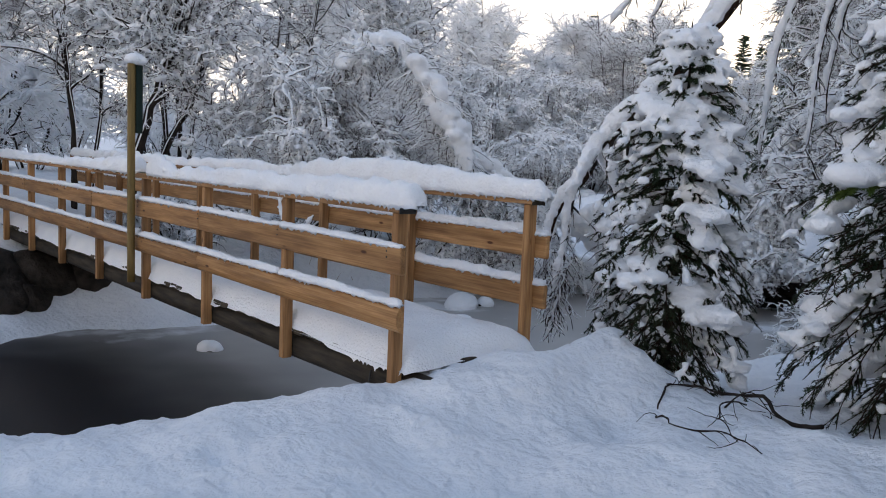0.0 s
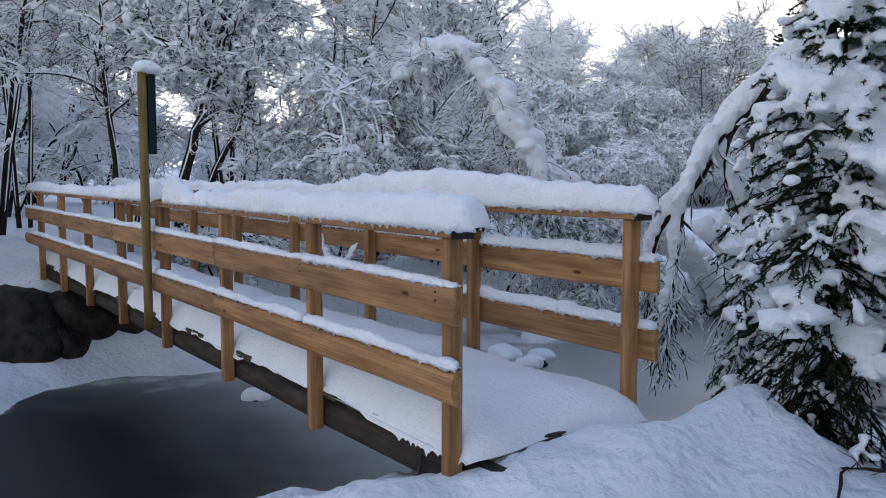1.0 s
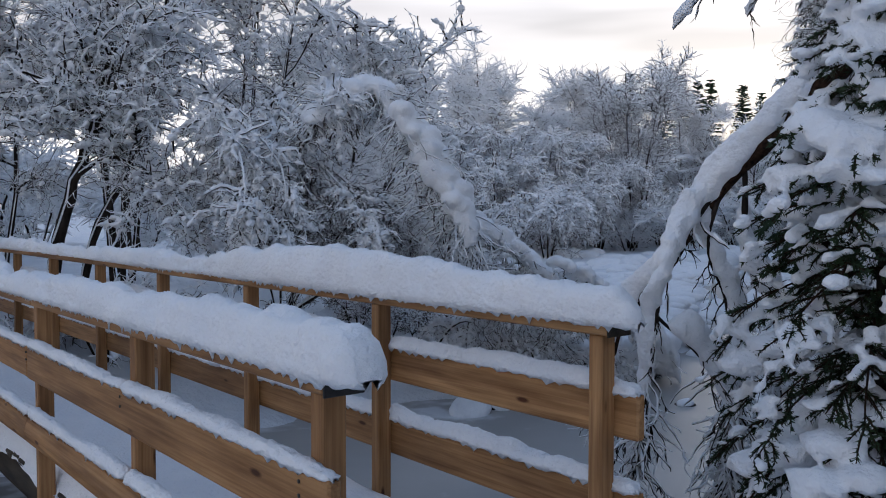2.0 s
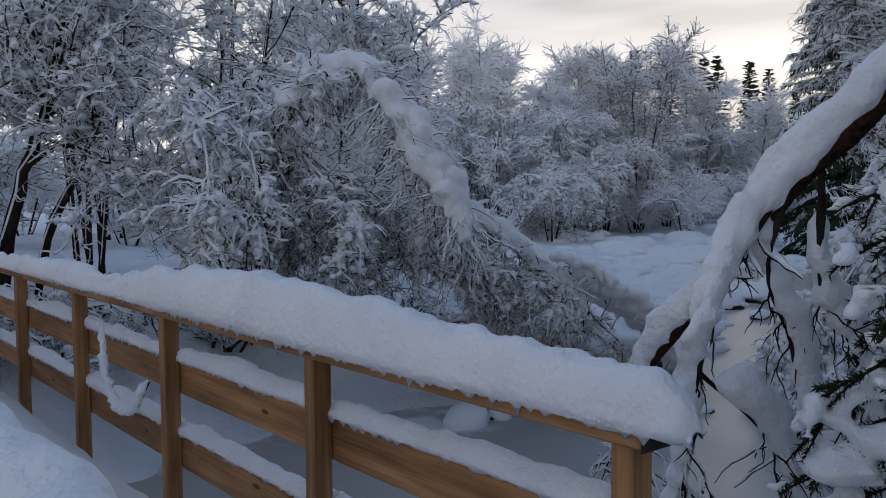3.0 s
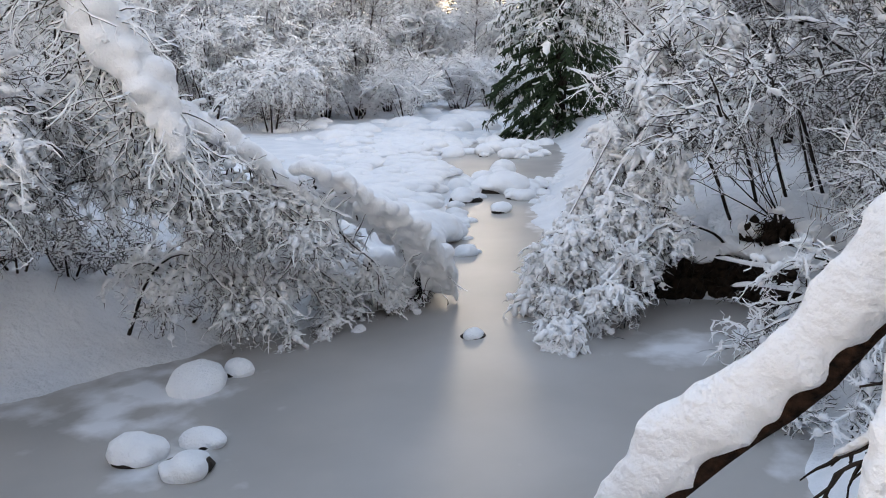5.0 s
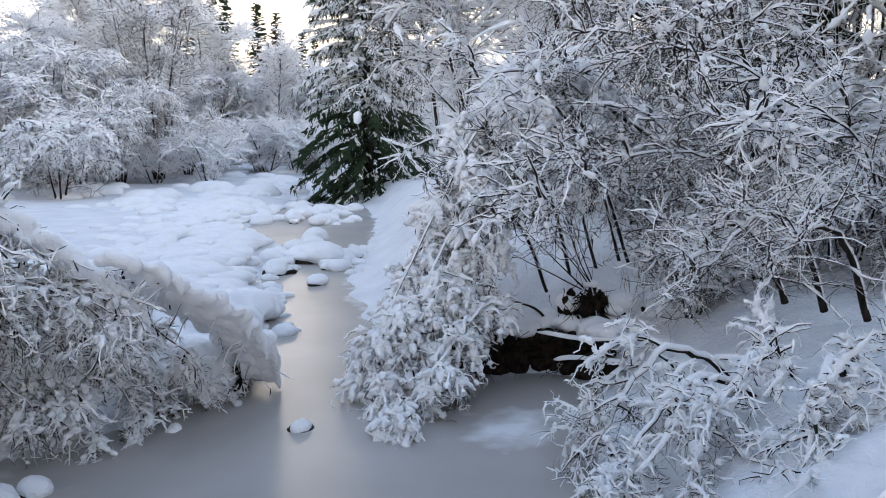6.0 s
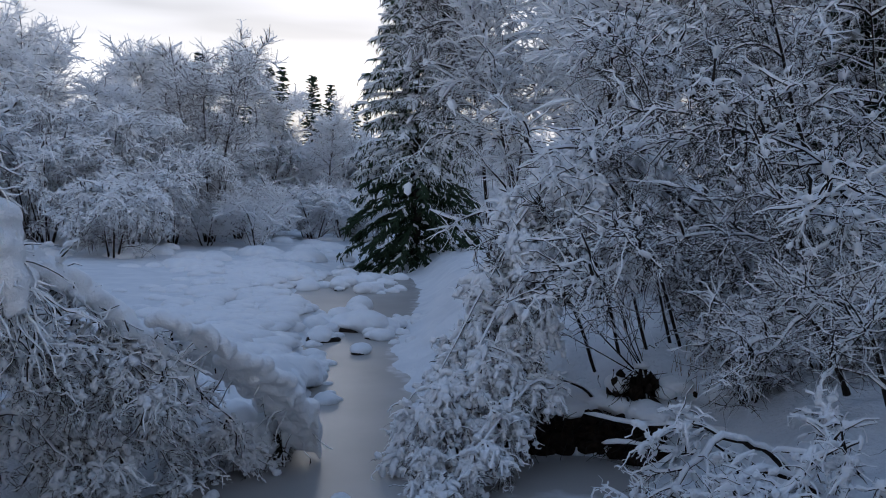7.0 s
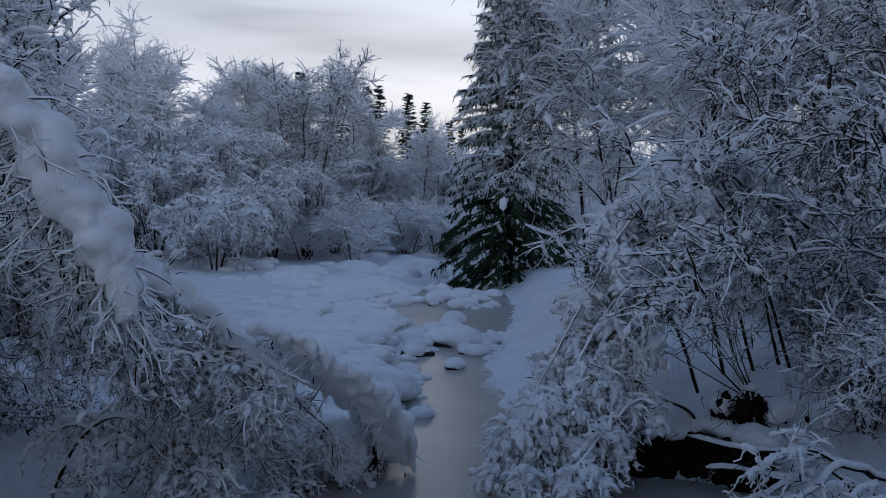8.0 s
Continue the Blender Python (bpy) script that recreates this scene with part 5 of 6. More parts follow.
spruce("spruce", (2.2, -0.52, G(2.2, -0.52) - 0.08), 2.85, 0.92, 101, "young spruce bowed under thick pads of snow beside the bridge", True, first=0.06, whorls=28)
BIG_SPRUCE = spruce("spruce", (2.7, -2.15, G(2.7, -2.15) - 0.05), 3.1, 1.25, 102, "larger dark spruce with snow-laden boughs, one copy unseen for shade", True, first=0.02, whorls=36, pads=1.0)
# unseen copy beyond the right edge, added to shade the near snow
for x, y, turn in ((3.3, -3.5, 1.2),):
    copy_thing(BIG_SPRUCE, Matrix.Translation((x, y, G(x, y) - 0.05)) @ Matrix.Rotation(turn, 4, "Z"))
copy_thing(BIG_SPRUCE, Matrix.Translation((1.95, -2.9, G(1.95, -2.9) - 0.08)) @ Matrix.Rotation(2.5, 4, "Z") @ Matrix.Diagonal((0.62, 0.62, 0.72, 1)))
spruce("spruce", (41.5, 18.4, G(41.5, 18.4) - 0.2), 19.0, 4.2, 103, "tall spruce with snowy drooping boughs and dark lower skirt", False, first=0.02, whorls=50, frost=0.085, pads=0, bare_below=0.22)


def fresh_bough(tree, start, end):
    """A bough with young yellow-green needles under a pad of snow."""
    rng = np.random.RandomState(110)
    at = np.array(tree.location)
    start, end = np.array(start) - at, np.array(end) - at
    line = np.linspace(start, end, 9)
    line[:, 2] += 0.05 * np.sin(np.linspace(0, 3.14, 9))
    q, t = sprout(line[None], 16, rng, 0.1, 1.0)
    side = np.cross(unit(t), (0, 0, 1.0)) * rng.choice((-1, 1), 16)[:, None]
    sp = grow(q, unit(t) + side * 0.7 + (0, 0, -0.15), rng.uniform(0.08, 0.2, 16), 8, 0.06, 0.06, rng)
    sp = np.concatenate((sp, line[None]))
    wood = Mesh()
    pieces(wood, sp, 0.004, 0.003, 0.004, 0.5)
    part = put("fresh_bough", wood, [BROWN_BARK, BROWN_BARK], tree, "thin brown bough")
    a, tt = sprout(sp, 2600, rng, 0.0, 1.0)
    tt = unit(tt)
    r = unit(np.cross(tt, unit(rng.normal(0, 1, (2600, 3)))))
    tip = a + (tt * 0.6 + r) * rng.uniform(0.016, 0.026, (2600, 1))
    w = np.cross(tt, r) * 0.0026
    m = Mesh()
    m.add(np.stack((a - w, a + w, tip), 1).reshape(-1, 3), tris=np.arange(7800).reshape(-1, 3))
    tagged(put("needle_cover", m, NEEDLE_FRESH, part, "fresh yellow-green needles", smooth=False), kind="stuff")
    m = Mesh()
    lumps(m, line[:6] + (0, 0, 0.075) + rng.normal(0, 0.015, (6, 3)), rng.uniform(0.06, 0.085, 6), rng, (1.3, 1, 0.75), ICO2, 0.4)
    melted(put("snow_load", m, SNOW, tree, "rounded pad of snow on the bough"), 0.016)


fresh_bough(BIG_SPRUCE, (2.28, -1.99, 1.30), (1.96, -1.77, 1.19))

# ---- birch bent down over the bridge end ----
def bead_snow(mesh, c, depth, rng, step_len=0.03, wide=0.6, steep=0.3):
    """Snow laid along a limb as close beads, later melted together."""
    seg = np.linalg.norm(np.diff(c[:, :3], axis=0), axis=1)
    s = np.concatenate(((0,), np.cumsum(seg)))
    u = np.arange(0, s[-1], step_len)
    p = np.stack([np.interp(u, s, c[:, k]) for k in range(3)], -1)
    r = np.interp(u, s, c[:, 3])
    t = np.gradient(p, axis=0)
    t = unit(t)
    flat = np.sqrt(np.clip(1 - t[:, 2] ** 2, steep, 1))
    d = (np.linspace(*depth, len(u)) if isinstance(depth, tuple) else depth) * flat * (1 + 0.25 * wave(p, 1.8, 2)) * np.clip(np.minimum(u, s[-1] - u) / 0.1 + 0.4, 0.4, 1)
    side = np.cross(t, (0, 0, 1.0))
    upn = np.cross(side, t)
    upn[upn[:, 2] < 0] *= -1
    upn = unit(upn)
    for f in (0.32, 0.62, 0.95):
        lumps(mesh, p + upn * (r * 0.4 + d * f)[:, None] + rng.normal(0, 0.006, p.shape), (r * 0.6 + d * wide * (1.05 - 0.45 * f)), rng, (1, 1, 0.9), ICO1, 0.25)


def make_bent_birch():
    rng = np.random.RandomState(201)
    root = thing("bent_birch", "birch bent to the ground with thick snow along its limbs", "birch")
    main = [(5.0, -2.9, G(5.0, -2.9) - 0.1, 0.10), (4.7, -2.6, 1.8, 0.09), (4.2, -2.1, 3.5, 0.075), (3.55, -1.35, 3.75, 0.062), (3.05, -0.6, 2.95, 0.052), (2.75, -0.04, 2.16, 0.045), (2.62, 0.42, 1.66, 0.040), (2.63, 0.73, 1.26, 0.030), (2.61, 0.96, 1.0, 0.024), (2.61, 1.07, 0.83, 0.020), (2.61, 1.13, 0.64, 0.016), (2.61, 1.16, 0.46, 0.008)]
    limbs = [main,
             [(2.61, 0.48, 1.60, 0.026), (2.46, 0.53, 1.40, 0.022), (2.28, 0.55, 1.17, 0.018), (2.28, 0.60, 0.92, 0.014), (2.30, 0.66, 0.60, 0.010), (2.31, 0.72, 0.30, 0.007), (2.34, 0.80, 0.0, 0.004)],
             [(2.62, 0.46, 1.62, 0.020), (2.50, 0.55, 1.45, 0.016), (2.37, 0.59, 1.30, 0.012), (2.33, 0.62, 1.16, 0.006)],
             [(2.62, 0.45, 1.62, 0.024), (2.60, 0.50, 1.36, 0.019), (2.66, 0.44, 1.10, 0.015), (2.70, 0.42, 0.80, 0.011), (2.72, 0.42, 0.45, 0.008), (2.70, 0.50, 0.05, 0.004)],
             [(2.65, 0.34, 1.72, 0.020), (2.72, 0.36, 1.30, 0.016), (2.82, 0.28, 1.0, 0.012), (2.88, 0.22, 0.70, 0.009), (2.92, 0.20, 0.25, 0.004)],
             [(2.28, 0.58, 1.0, 0.013), (2.42, 0.50, 0.85, 0.011), (2.56, 0.42, 0.64, 0.008), (2.64, 0.38, 0.40, 0.006), (2.66, 0.40, 0.05, 0.003)],
             [(3.5, -1.25, 3.7, 0.03), (3.35, -0.9, 3.2, 0.024), (3.28, -0.7, 2.6, 0.016), (3.25, -0.62, 2.0, 0.010), (3.22, -0.6, 1.5, 0.005)],
             [(3.75, -1.6, 3.75, 0.03), (3.7, -1.15, 3.4, 0.024), (3.66, -0.9, 2.8, 0.016), (3.62, -0.8, 2.1, 0.010), (3.6, -0.78, 1.6, 0.005)],
             [(3.1, -0.7, 3.05, 0.024), (2.95, -0.3, 2.75, 0.018), (2.9, -0.1, 2.4, 0.012), (2.9, -0.05, 1.9, 0.006)],
             [(3.3, -1.0, 3.4, 0.02), (2.9, -0.9, 3.3, 0.016), (2.55, -0.8, 3.05, 0.012), (2.4, -0.75, 2.8, 0.006)],
             [(3.7, -1.5, 3.75, 0.02), (3.8, -0.3, 3.95, 0.016), (3.95, 0.9, 3.5, 0.012), (4.0, 1.74, 2.84, 0.006)],
             [(3.7, -1.5, 3.75, 0.02), (3.6, -0.5, 3.8, 0.016), (3.6, 0.4, 3.3, 0.012), (3.6, 0.9, 2.73, 0.006)],
             [(4.1, -2.0, 3.6, 0.03), (4.0, -1.4, 3.6, 0.024), (3.95, -1.0, 3.1, 0.016), (3.9, -0.8, 2.3, 0.010), (3.9, -0.75, 1.7, 0.005)]]
    snow = Mesh()
    hang = []
    for k, s in enumerate(limbs):
        n = 48 if k == 0 else 22
        c = curve_points(s, n)
        c[:, :3] += np.stack([wave(c[:, :3], 1.4, j) for j in range(3)], -1) * (0.02 if k else 0.012)
        m = Mesh()
        tube(m, c[:, :3], c[:, 3] * (1 if k == 0 else 0.62), 9 if k == 0 else 6, lump=0.35)
        put("trunk" if k == 0 else "limb", m, BROWN_BARK if k == 0 else BARK, root)
        bead_snow(snow, c[int(n * 0.12):], (0.05, 0.14) if k == 0 else (0.13 if k < 6 else 0.075), rng, 0.02, 0.5 if k == 0 else 0.5)
        hang.append(np.stack([np.interp(np.linspace(0, 1, 12), np.linspace(0, 1, n), c[:, j]) for j in range(3)], -1))
    melted(put("limb_snow", snow, SNOW, root, "deep soft snow along the limbs"), 0.014, 9)
    hang = np.array(hang)
    tw = Mesh()
    low = np.concatenate([np.repeat(hang[1:6], 2, 0), hang[6:]])
    q, t = sprout(low, 150, rng, 0.15, 1.0)
    fp = grow(q, unit(t) + rng.normal(0, 0.4, (150, 3)) + (0, 0, -0.7), rng.uniform(0.10, 0.34, 150), 8, 0.16, 0.3, rng)
    pieces(tw, fp, 0.004, 0.003, 0.006, 0.4, rng, False, 0.4, 1)
    tw.qm[-1] = np.ones_like(tw.qm[-1])
    pieces(tw, fp[60:, 1:] + (0, 0, 0.004), 0.007, 0.020, 0.002, -1, rng, True, 0.5, 0)
    q, t = sprout(fp, 320, rng, 0.1, 1.0)
    ff = grow(q, unit(t) + rng.normal(0, 0.5, (320, 3)) + (0, 0, -0.3), rng.uniform(0.03, 0.14, 320), 4, 0.1, 0.25, rng)
    pieces(tw, ff, 0.003, 0.003, 0.004, 0.4, rng)
    tw.qm[-1] = np.ones_like(tw.qm[-1])
    # lower ends: a lace of thin twigs with snow
    q, t = sprout(hang[[1, 3, 4, 5]], 260, rng, 0.6, 1.0)
    q2, t2 = sprout(hang[:1], 60, rng, 0.95, 1.0)
    q, t = np.concatenate((q, q2)), np.concatenate((t, t2))
    lace = grow(q, unit(t) * 0.5 + rng.normal(0, 0.45, (320, 3)) + (0, 0, -0.6), rng.uniform(0.15, 0.45, 320), 8, 0.16, 0.28, rng)
    pieces(tw, lace, 0.008, 0.020, 0.006, 0.4, rng, True, 0.6, 1)
    q, t = sprout(lace, 900, rng, 0.1, 1.0)
    pieces(tw, grow(q, unit(t) + rng.normal(0, 0.5, (900, 3)), rng.uniform(0.04, 0.14, 900), 4, 0.1, 0.3, rng), 0.005, 0.010, 0.003, 0.4, rng, False, 0.5, 1)
    tagged(put("hanging_twigwork", tw, [SNOW, BARK], root, "thin dark twigs with snow"), kind="stuff")


make_bent_birch()

# ---- stones and small things in and by the stream ----
def snowy_stone(x, y, r, seed, label, z=None, cap=0.75, flat=0.5, group="stones"):
    rng = np.random.RandomState(seed)
    z = WATER if z is None else z
    root = thing("stone", label, "stone", group, at=(x, y, z))
    m = Mesh()
    lumps(m, [(0, 0, 0.02)], np.array([r * (0.93 if x < 12 else 0.74)]), rng, (1, 0.9, flat), ICO2, 0.25)
    put("rock", m, STONE, root, "dark wet rock")
    m = Mesh()
    a = rng.uniform(0, 6.28, 9)
    lumps(m, [(0, 0, r * flat * 0.8)] + [(r * 0.5 * math.cos(v), r * 0.45 * math.sin(v), r * flat * rng.uniform(0.55, 0.95)) for v in a], r * np.concatenate(((0.92,), rng.uniform(0.32, 0.62, 9))), rng, (1, 0.95, cap * 0.85), ICO2, 0.4)
    ob = put("snow_cap", m, SNOW, root, "rounded cap of snow")
    melted(ob, 0.02 if x < 12 else 0.05, 4 if x < 12 else 3)
    return root


for k, (x, y, r) in enumerate([(5.54, 5.87, 0.24), (5.5, 6.42, 0.22), (6.02, 6.13, 0.19), (6.95, 7.25, 0.26), (7.5, 7.22, 0.16), (3.6, 5.9, 0.2)]):
    snowy_stone(x, y, r, 300 + k, "stone in the ice under a round cap of snow", flat=0.33, cap=0.72)
for k, (x, y, r) in enumerate([(9.9, 5.58, 0.17), (1.67, 6.39, 0.14), (9.4, 7.0, 0.1)]):
    snowy_stone(x, y, r, 320 + k, "small lump of snow frozen on the ice", z=WATER - 0.05, flat=0.5, cap=1.0)
for k in range(46):
    rr = np.random.RandomState(400 + k)
    f = rr.rand()
    x = 18.6 + 13 * f ** 1.3
    if 24 < x < 30:
        x += 6
    side = rr.rand()
    y0, y1 = np.interp(x, (18.6, 20, 24, 28, 32, 36), (9.0, 9.8, 11.2, 12.8, 14.6, 16.8)), np.interp(x, (18.6, 20, 24, 28, 32, 36), (11.6, 12.0, 13.8, 16.8, 18.0, 19.5))
    if k < 16:
        x = 22.6 + rr.uniform(-0.9, 0.9)
        y = rr.uniform(10.4, 13.2) + (x - 22.6) * 0.4
    else:
        y = y0 + (y1 - y0) * (side * 0.30 if rr.rand() < 0.5 else 1 - side * 0.30)
        if x > 27:
            y = y0 + (y1 - y0) * side
    snowy_stone(x, y, rr.uniform(0.16, 0.45), 400 + k, "snow-capped stone at the edge of the stream", flat=0.4, group="stream stones")
snowy_stone(22.0, 11.6, 0.9, 470, "large flat stone with a smooth cap of snow", flat=0.3, cap=0.5)


def snow_mounds():
    rng = np.random.RandomState(500)
    m = Mesh()
    n = 170
    x = rng.uniform(10.8, 17.5, n)
    y = np.interp(x, (10.8, 12.2, 13.7, 18.9), (7.6, 7.8, 8.9, 12.3)) + np.abs(rng.normal(0, 1.0, n)) * 1.5
    lumps(m, np.stack((x, y, height(x, y) + 0.02), -1), rng.uniform(0.15, 0.5, n), rng, (1.3, 0.8, 0.45), ICO2, 0.25)
    n = 520
    x = rng.uniform(14, 36, n)
    y = np.interp(x, (13.7, 18.9, 23.7, 28.5, 36), (8.8, 12.1, 14.2, 18.0, 20.6)) + np.abs(rng.normal(0, 2.2, n))
    lumps(m, np.stack((x, y, height(x, y)), -1), rng.uniform(0.15, 0.5, n), rng, (1.2, 1.0, 0.35), ICO2, 0.25)
    n = 130
    x, y = rng.uniform(30, 62, n), rng.uniform(20, 46, n)
    lumps(m, np.stack((x, y, height(x, y) - 0.05), -1), rng.uniform(0.3, 0.9, n), rng, (1.3, 1.1, 0.5), ICO2, 0.3)
    tagged(put("tussock_snow", m, SNOW), "soft snow-covered tussocks along the stream", "snow mound", kind="stuff")


snow_mounds()


def bank_folds():
    """Folds of snow that slump from the grassy bank towards the ice."""
    rng = np.random.RandomState(505)
    m = Mesh()
    for k in range(15):
        f = k / 14
        x1, y1 = 10.8 + 4.6 * f, 7.15 + 2.3 * f + 0.25 * math.sin(5 * f)
        a = 2.5 + rng.uniform(-0.2, 0.2)
        length = rng.uniform(0.9, 1.7) * (1 - 0.35 * f)
        n = 16
        u = np.linspace(0, 1, n)
        px_, py_ = x1 + math.cos(a) * length * u, y1 + math.sin(a) * length * u
        lift = 0.16 + 0.24 * np.sin(np.pi * np.clip(u * 0.8 + 0.12, 0, 1))
        r = rng.uniform(0.17, 0.25) * (1 + 0.2 * np.sin(u * 6 + k))
        q = np.stack((px_, py_, height(px_, py_) + lift * (1 - 0.3 * f)), -1) + rng.normal(0, 0.025, (n, 3))
        lumps(m, q, r, rng, (1.1, 1.0, 0.85), ICO2, 0.25)
    tagged(melted(put("snow_folds", m, SNOW), 0.035, 5), "soft folds of snow slumping over the bank's edge", "snow")
    m = Mesh()
    n = 260
    f = rng.rand(n) ** 1.5
    q = np.stack((10.7 + 2.0 * f, 7.0 + 0.9 * f, rng.uniform(-1.4, -1.05, n)), -1) + rng.normal(0, 0.06, (n, 3)) * (1, 1, 0)
    pieces(m, grow(q, rng.normal(0, 0.6, (n, 3)) + (0.3, -0.6, -0.4), rng.uniform(0.1, 0.35, n), 4, 0.15, 0.2, rng), 0.007, 0.006, 0.007, 0.4, rng)
    tagged(put("bank_roots", m, [TWIG, TWIG]), "dark roots and stalks under the snowy bank", "roots", kind="stuff")


bank_folds()


def stream_pads():
    """Small snow-capped stones and floes that crowd the narrow part of the stream."""
    makers = [snowy_stone(24.0 + 0.6 * k, 12.6 + 0.3 * k, 0.24 + 0.05 * k, 900 + k, "snow-capped stone at the edge of the stream", flat=0.35, cap=0.8, group="stream stones") for k in range(4)]
    rng = np.random.RandomState(905)
    for k in range(150):
        f = rng.rand()
        if k < 26:
            x, y = 14.0 + 5.5 * f, np.interp(14.0 + 5.5 * f, (13.7, 18.9, 20), (7.95, 11.2, 11.9)) - abs(rng.normal(0, 0.16))
        elif k < 62:
            x = 20.2 + 4.6 * f
            y = np.interp(x, (20, 24.8), (10.6, 12.4)) + rng.choice((-1, 1)) * rng.uniform(0.6, 1.5)
        else:
            x = 30 + 16 * f
            lo, hi = np.interp(x, (28, 32, 36, 46), (12.8, 14.6, 16.6, 21.0)), np.interp(x, (28, 32, 36, 46), (17.4, 20.0, 22.5, 28.0))
            y = lo + (hi - lo) * rng.rand()
        sc = rng.uniform(0.45, 1.1) * (0.6 if k < 62 else 1.1)
        copy_thing(makers[k % 4], Matrix.Translation((x, y, max(WATER, G(x, y) - 0.05) - 0.03)) @ Matrix.Rotation(rng.uniform(0, 6.28), 4, "Z") @ Matrix.Diagonal((sc, sc, sc * 0.8, 1)))


stream_pads()


def make_abutment():
    for k, (x, y, z, r) in enumerate([(0.45, 9.75, -0.85, 0.85), (1.25, 9.8, -0.9, 0.7), (-0.55, 9.9, -1.0, 0.6), (0.0, 9.3, -1.3, 0.4), (-1.0, 9.0, -1.35, 0.3)]):
        rng = np.random.RandomState(520 + k)
        m = Mesh()
        lumps(m, [(0, 0, 0)], np.array([r]), rng, (1, 0.8, 0.75), ico(4), 0.5)
        m.v[0] = m.v[0] * (1 + 0.10 * wave(m.v[0] / r, 0.5, 2) + 0.05 * wave(m.v[0] / r, 1.5, 4))[:, None]
        ob = put("boulder", m, STONE)
        ob.location = (x, y, z)
        tagged(ob, "dark wet boulder under the far end of the bridge", "boulder", "abutment boulders")


make_abutment()


def make_stump():
    rng = np.random.RandomState(540)
    root = thing("tree_stump", "dark overturned stump with roots and thin shoots", "stump")
    m = Mesh()
    foot = np.array((13.45, 2.78, -1.0))
    q = foot + np.stack((rng.normal(0, 0.1, 80), rng.normal(-0.06, 0.2, 80), 0.68 * rng.rand(80) ** 1.4), -1)
    lumps(m, q, rng.uniform(0.03, 0.085, 80), rng, (1, 1, 1.6), ICO1, 0.8)
    tagged(put("root_ball", m, EARTH, root), kind="stuff")
    m = Mesh()
    tube(m, [foot, foot + (0.02, -0.01, 0.35), foot + (0.06, -0.04, 0.62), foot + (0.07, -0.05, 0.8)], (0.15, 0.12, 0.09, 0.05), 9, lump=0.6)
    put("trunk", m, EARTH, root, "broken dark trunk")
    fibre = Mesh()
    q = foot + np.stack((rng.normal(-0.06, 0.09, 260), rng.normal(0, 0.16, 260), rng.uniform(0.05, 0.75, 260)), -1)
    pieces(fibre, grow(q, rng.normal(0, 0.6, (260, 3)) + (-0.4, 0.1, -0.6), rng.uniform(0.12, 0.4, 260), 4, 0.12, 0.25, rng), 0.007, 0.005, 0.007, 0.4, rng)
    put("root_mat", fibre, [EARTH, EARTH], root, "mat of hanging root fibres")
    for p, r in (((0.07, -0.02, 0.83), 0.09), ((0.0, -0.36, 0.48), 0.13), ((0.1, 0.28, 0.5), 0.15), ((0.2, -0.5, 0.56), 0.2)):
        m = Mesh()
        lumps(m, [foot + p], np.array([r]), rng, (1.1, 1, 0.6), ICO3, 0.3)
        put("snow_patch", m, SNOW, root, "patch of snow on the stump")
    tw = Mesh()
    q = foot + (0.05, 0, 0.75) + rng.normal(0, 0.05, (8, 3))
    sp = grow(q, rng.normal(0, 0.28, (8, 3)) + (-0.1, 0.45, 1.0), rng.uniform(1.2, 2.6, 8), 8, 0.0, 0.04, rng)
    pieces(tw, sp, 0.013, 0.016, 0.014, 0.4, rng, False, 0.3, 1, True)
    q, t = sprout(sp, 80, rng, 0.3, 1.0)
    pieces(tw, grow(q, unit(t) + rng.normal(0, 0.4, (80, 3)), rng.uniform(0.2, 0.6, 80), 4, 0.0, 0.1, rng), 0.008, 0.014, 0.006, 0.4, rng)
    tagged(put("shootwork", tw, [SNOW, TWIG], root, "thin shoots"), kind="stuff")
    # the hollow that the stream has washed out under the bank
    line = curve_points([(12.35, 4.5, -1.2, 1), (12.75, 4.05, -1.2, 1), (13.05, 3.5, -1.2, 1), (13.1, 2.95, -1.2, 1), (12.7, 2.5, -1.2, 1)], 40)[:, :3]
    m = Mesh()
    n = 260
    q = line[rng.randint(0, 40, n)] + np.stack((rng.uniform(0.0, 0.25, n), rng.normal(0, 0.06, n), rng.uniform(-0.22, 0.34, n)), -1)
    lumps(m, q, rng.uniform(0.04, 0.11, n), rng, (1, 1.2, 0.8), ICO2, 0.9)
    tagged(put("undercut_bank", m, EARTH), "dark undercut earth bank above the ice", "bank", kind="structure")
    m = Mesh()
    q = line[rng.randint(0, 40, 220)] + np.stack((rng.uniform(-0.2, 0.1, 220), rng.normal(0, 0.05, 220), rng.uniform(-0.1, 0.42, 220)), -1)
    pieces(m, grow(q, rng.normal(0, 0.8, (220, 3)) + (-0.5, 0.2, -0.5), rng.uniform(0.12, 0.5, 220), 4, 0.14, 0.25, rng), 0.007, 0.005, 0.006, 0.4, rng)
    tagged(put("root_tangle", m, [TWIG, EARTH]), "tangle of roots and dead grass under the bank", "roots", kind="stuff")
    m = Mesh()
    n = 90
    q = line[rng.randint(0, 40, n)] + np.stack((rng.uniform(0.12, 0.6, n), rng.normal(0, 0.1, n), rng.uniform(0.40, 0.52, n)), -1)
    lumps(m, q, rng.uniform(0.12, 0.24, n), rng, (1.1, 1.1, 0.6), ICO1, 0.4)
    shelf = put("snow_shelf", m, SNOW)
    tagged(melted(shelf, 0.03, 5), "soft overhanging shelf of snow on the bank", "snow")
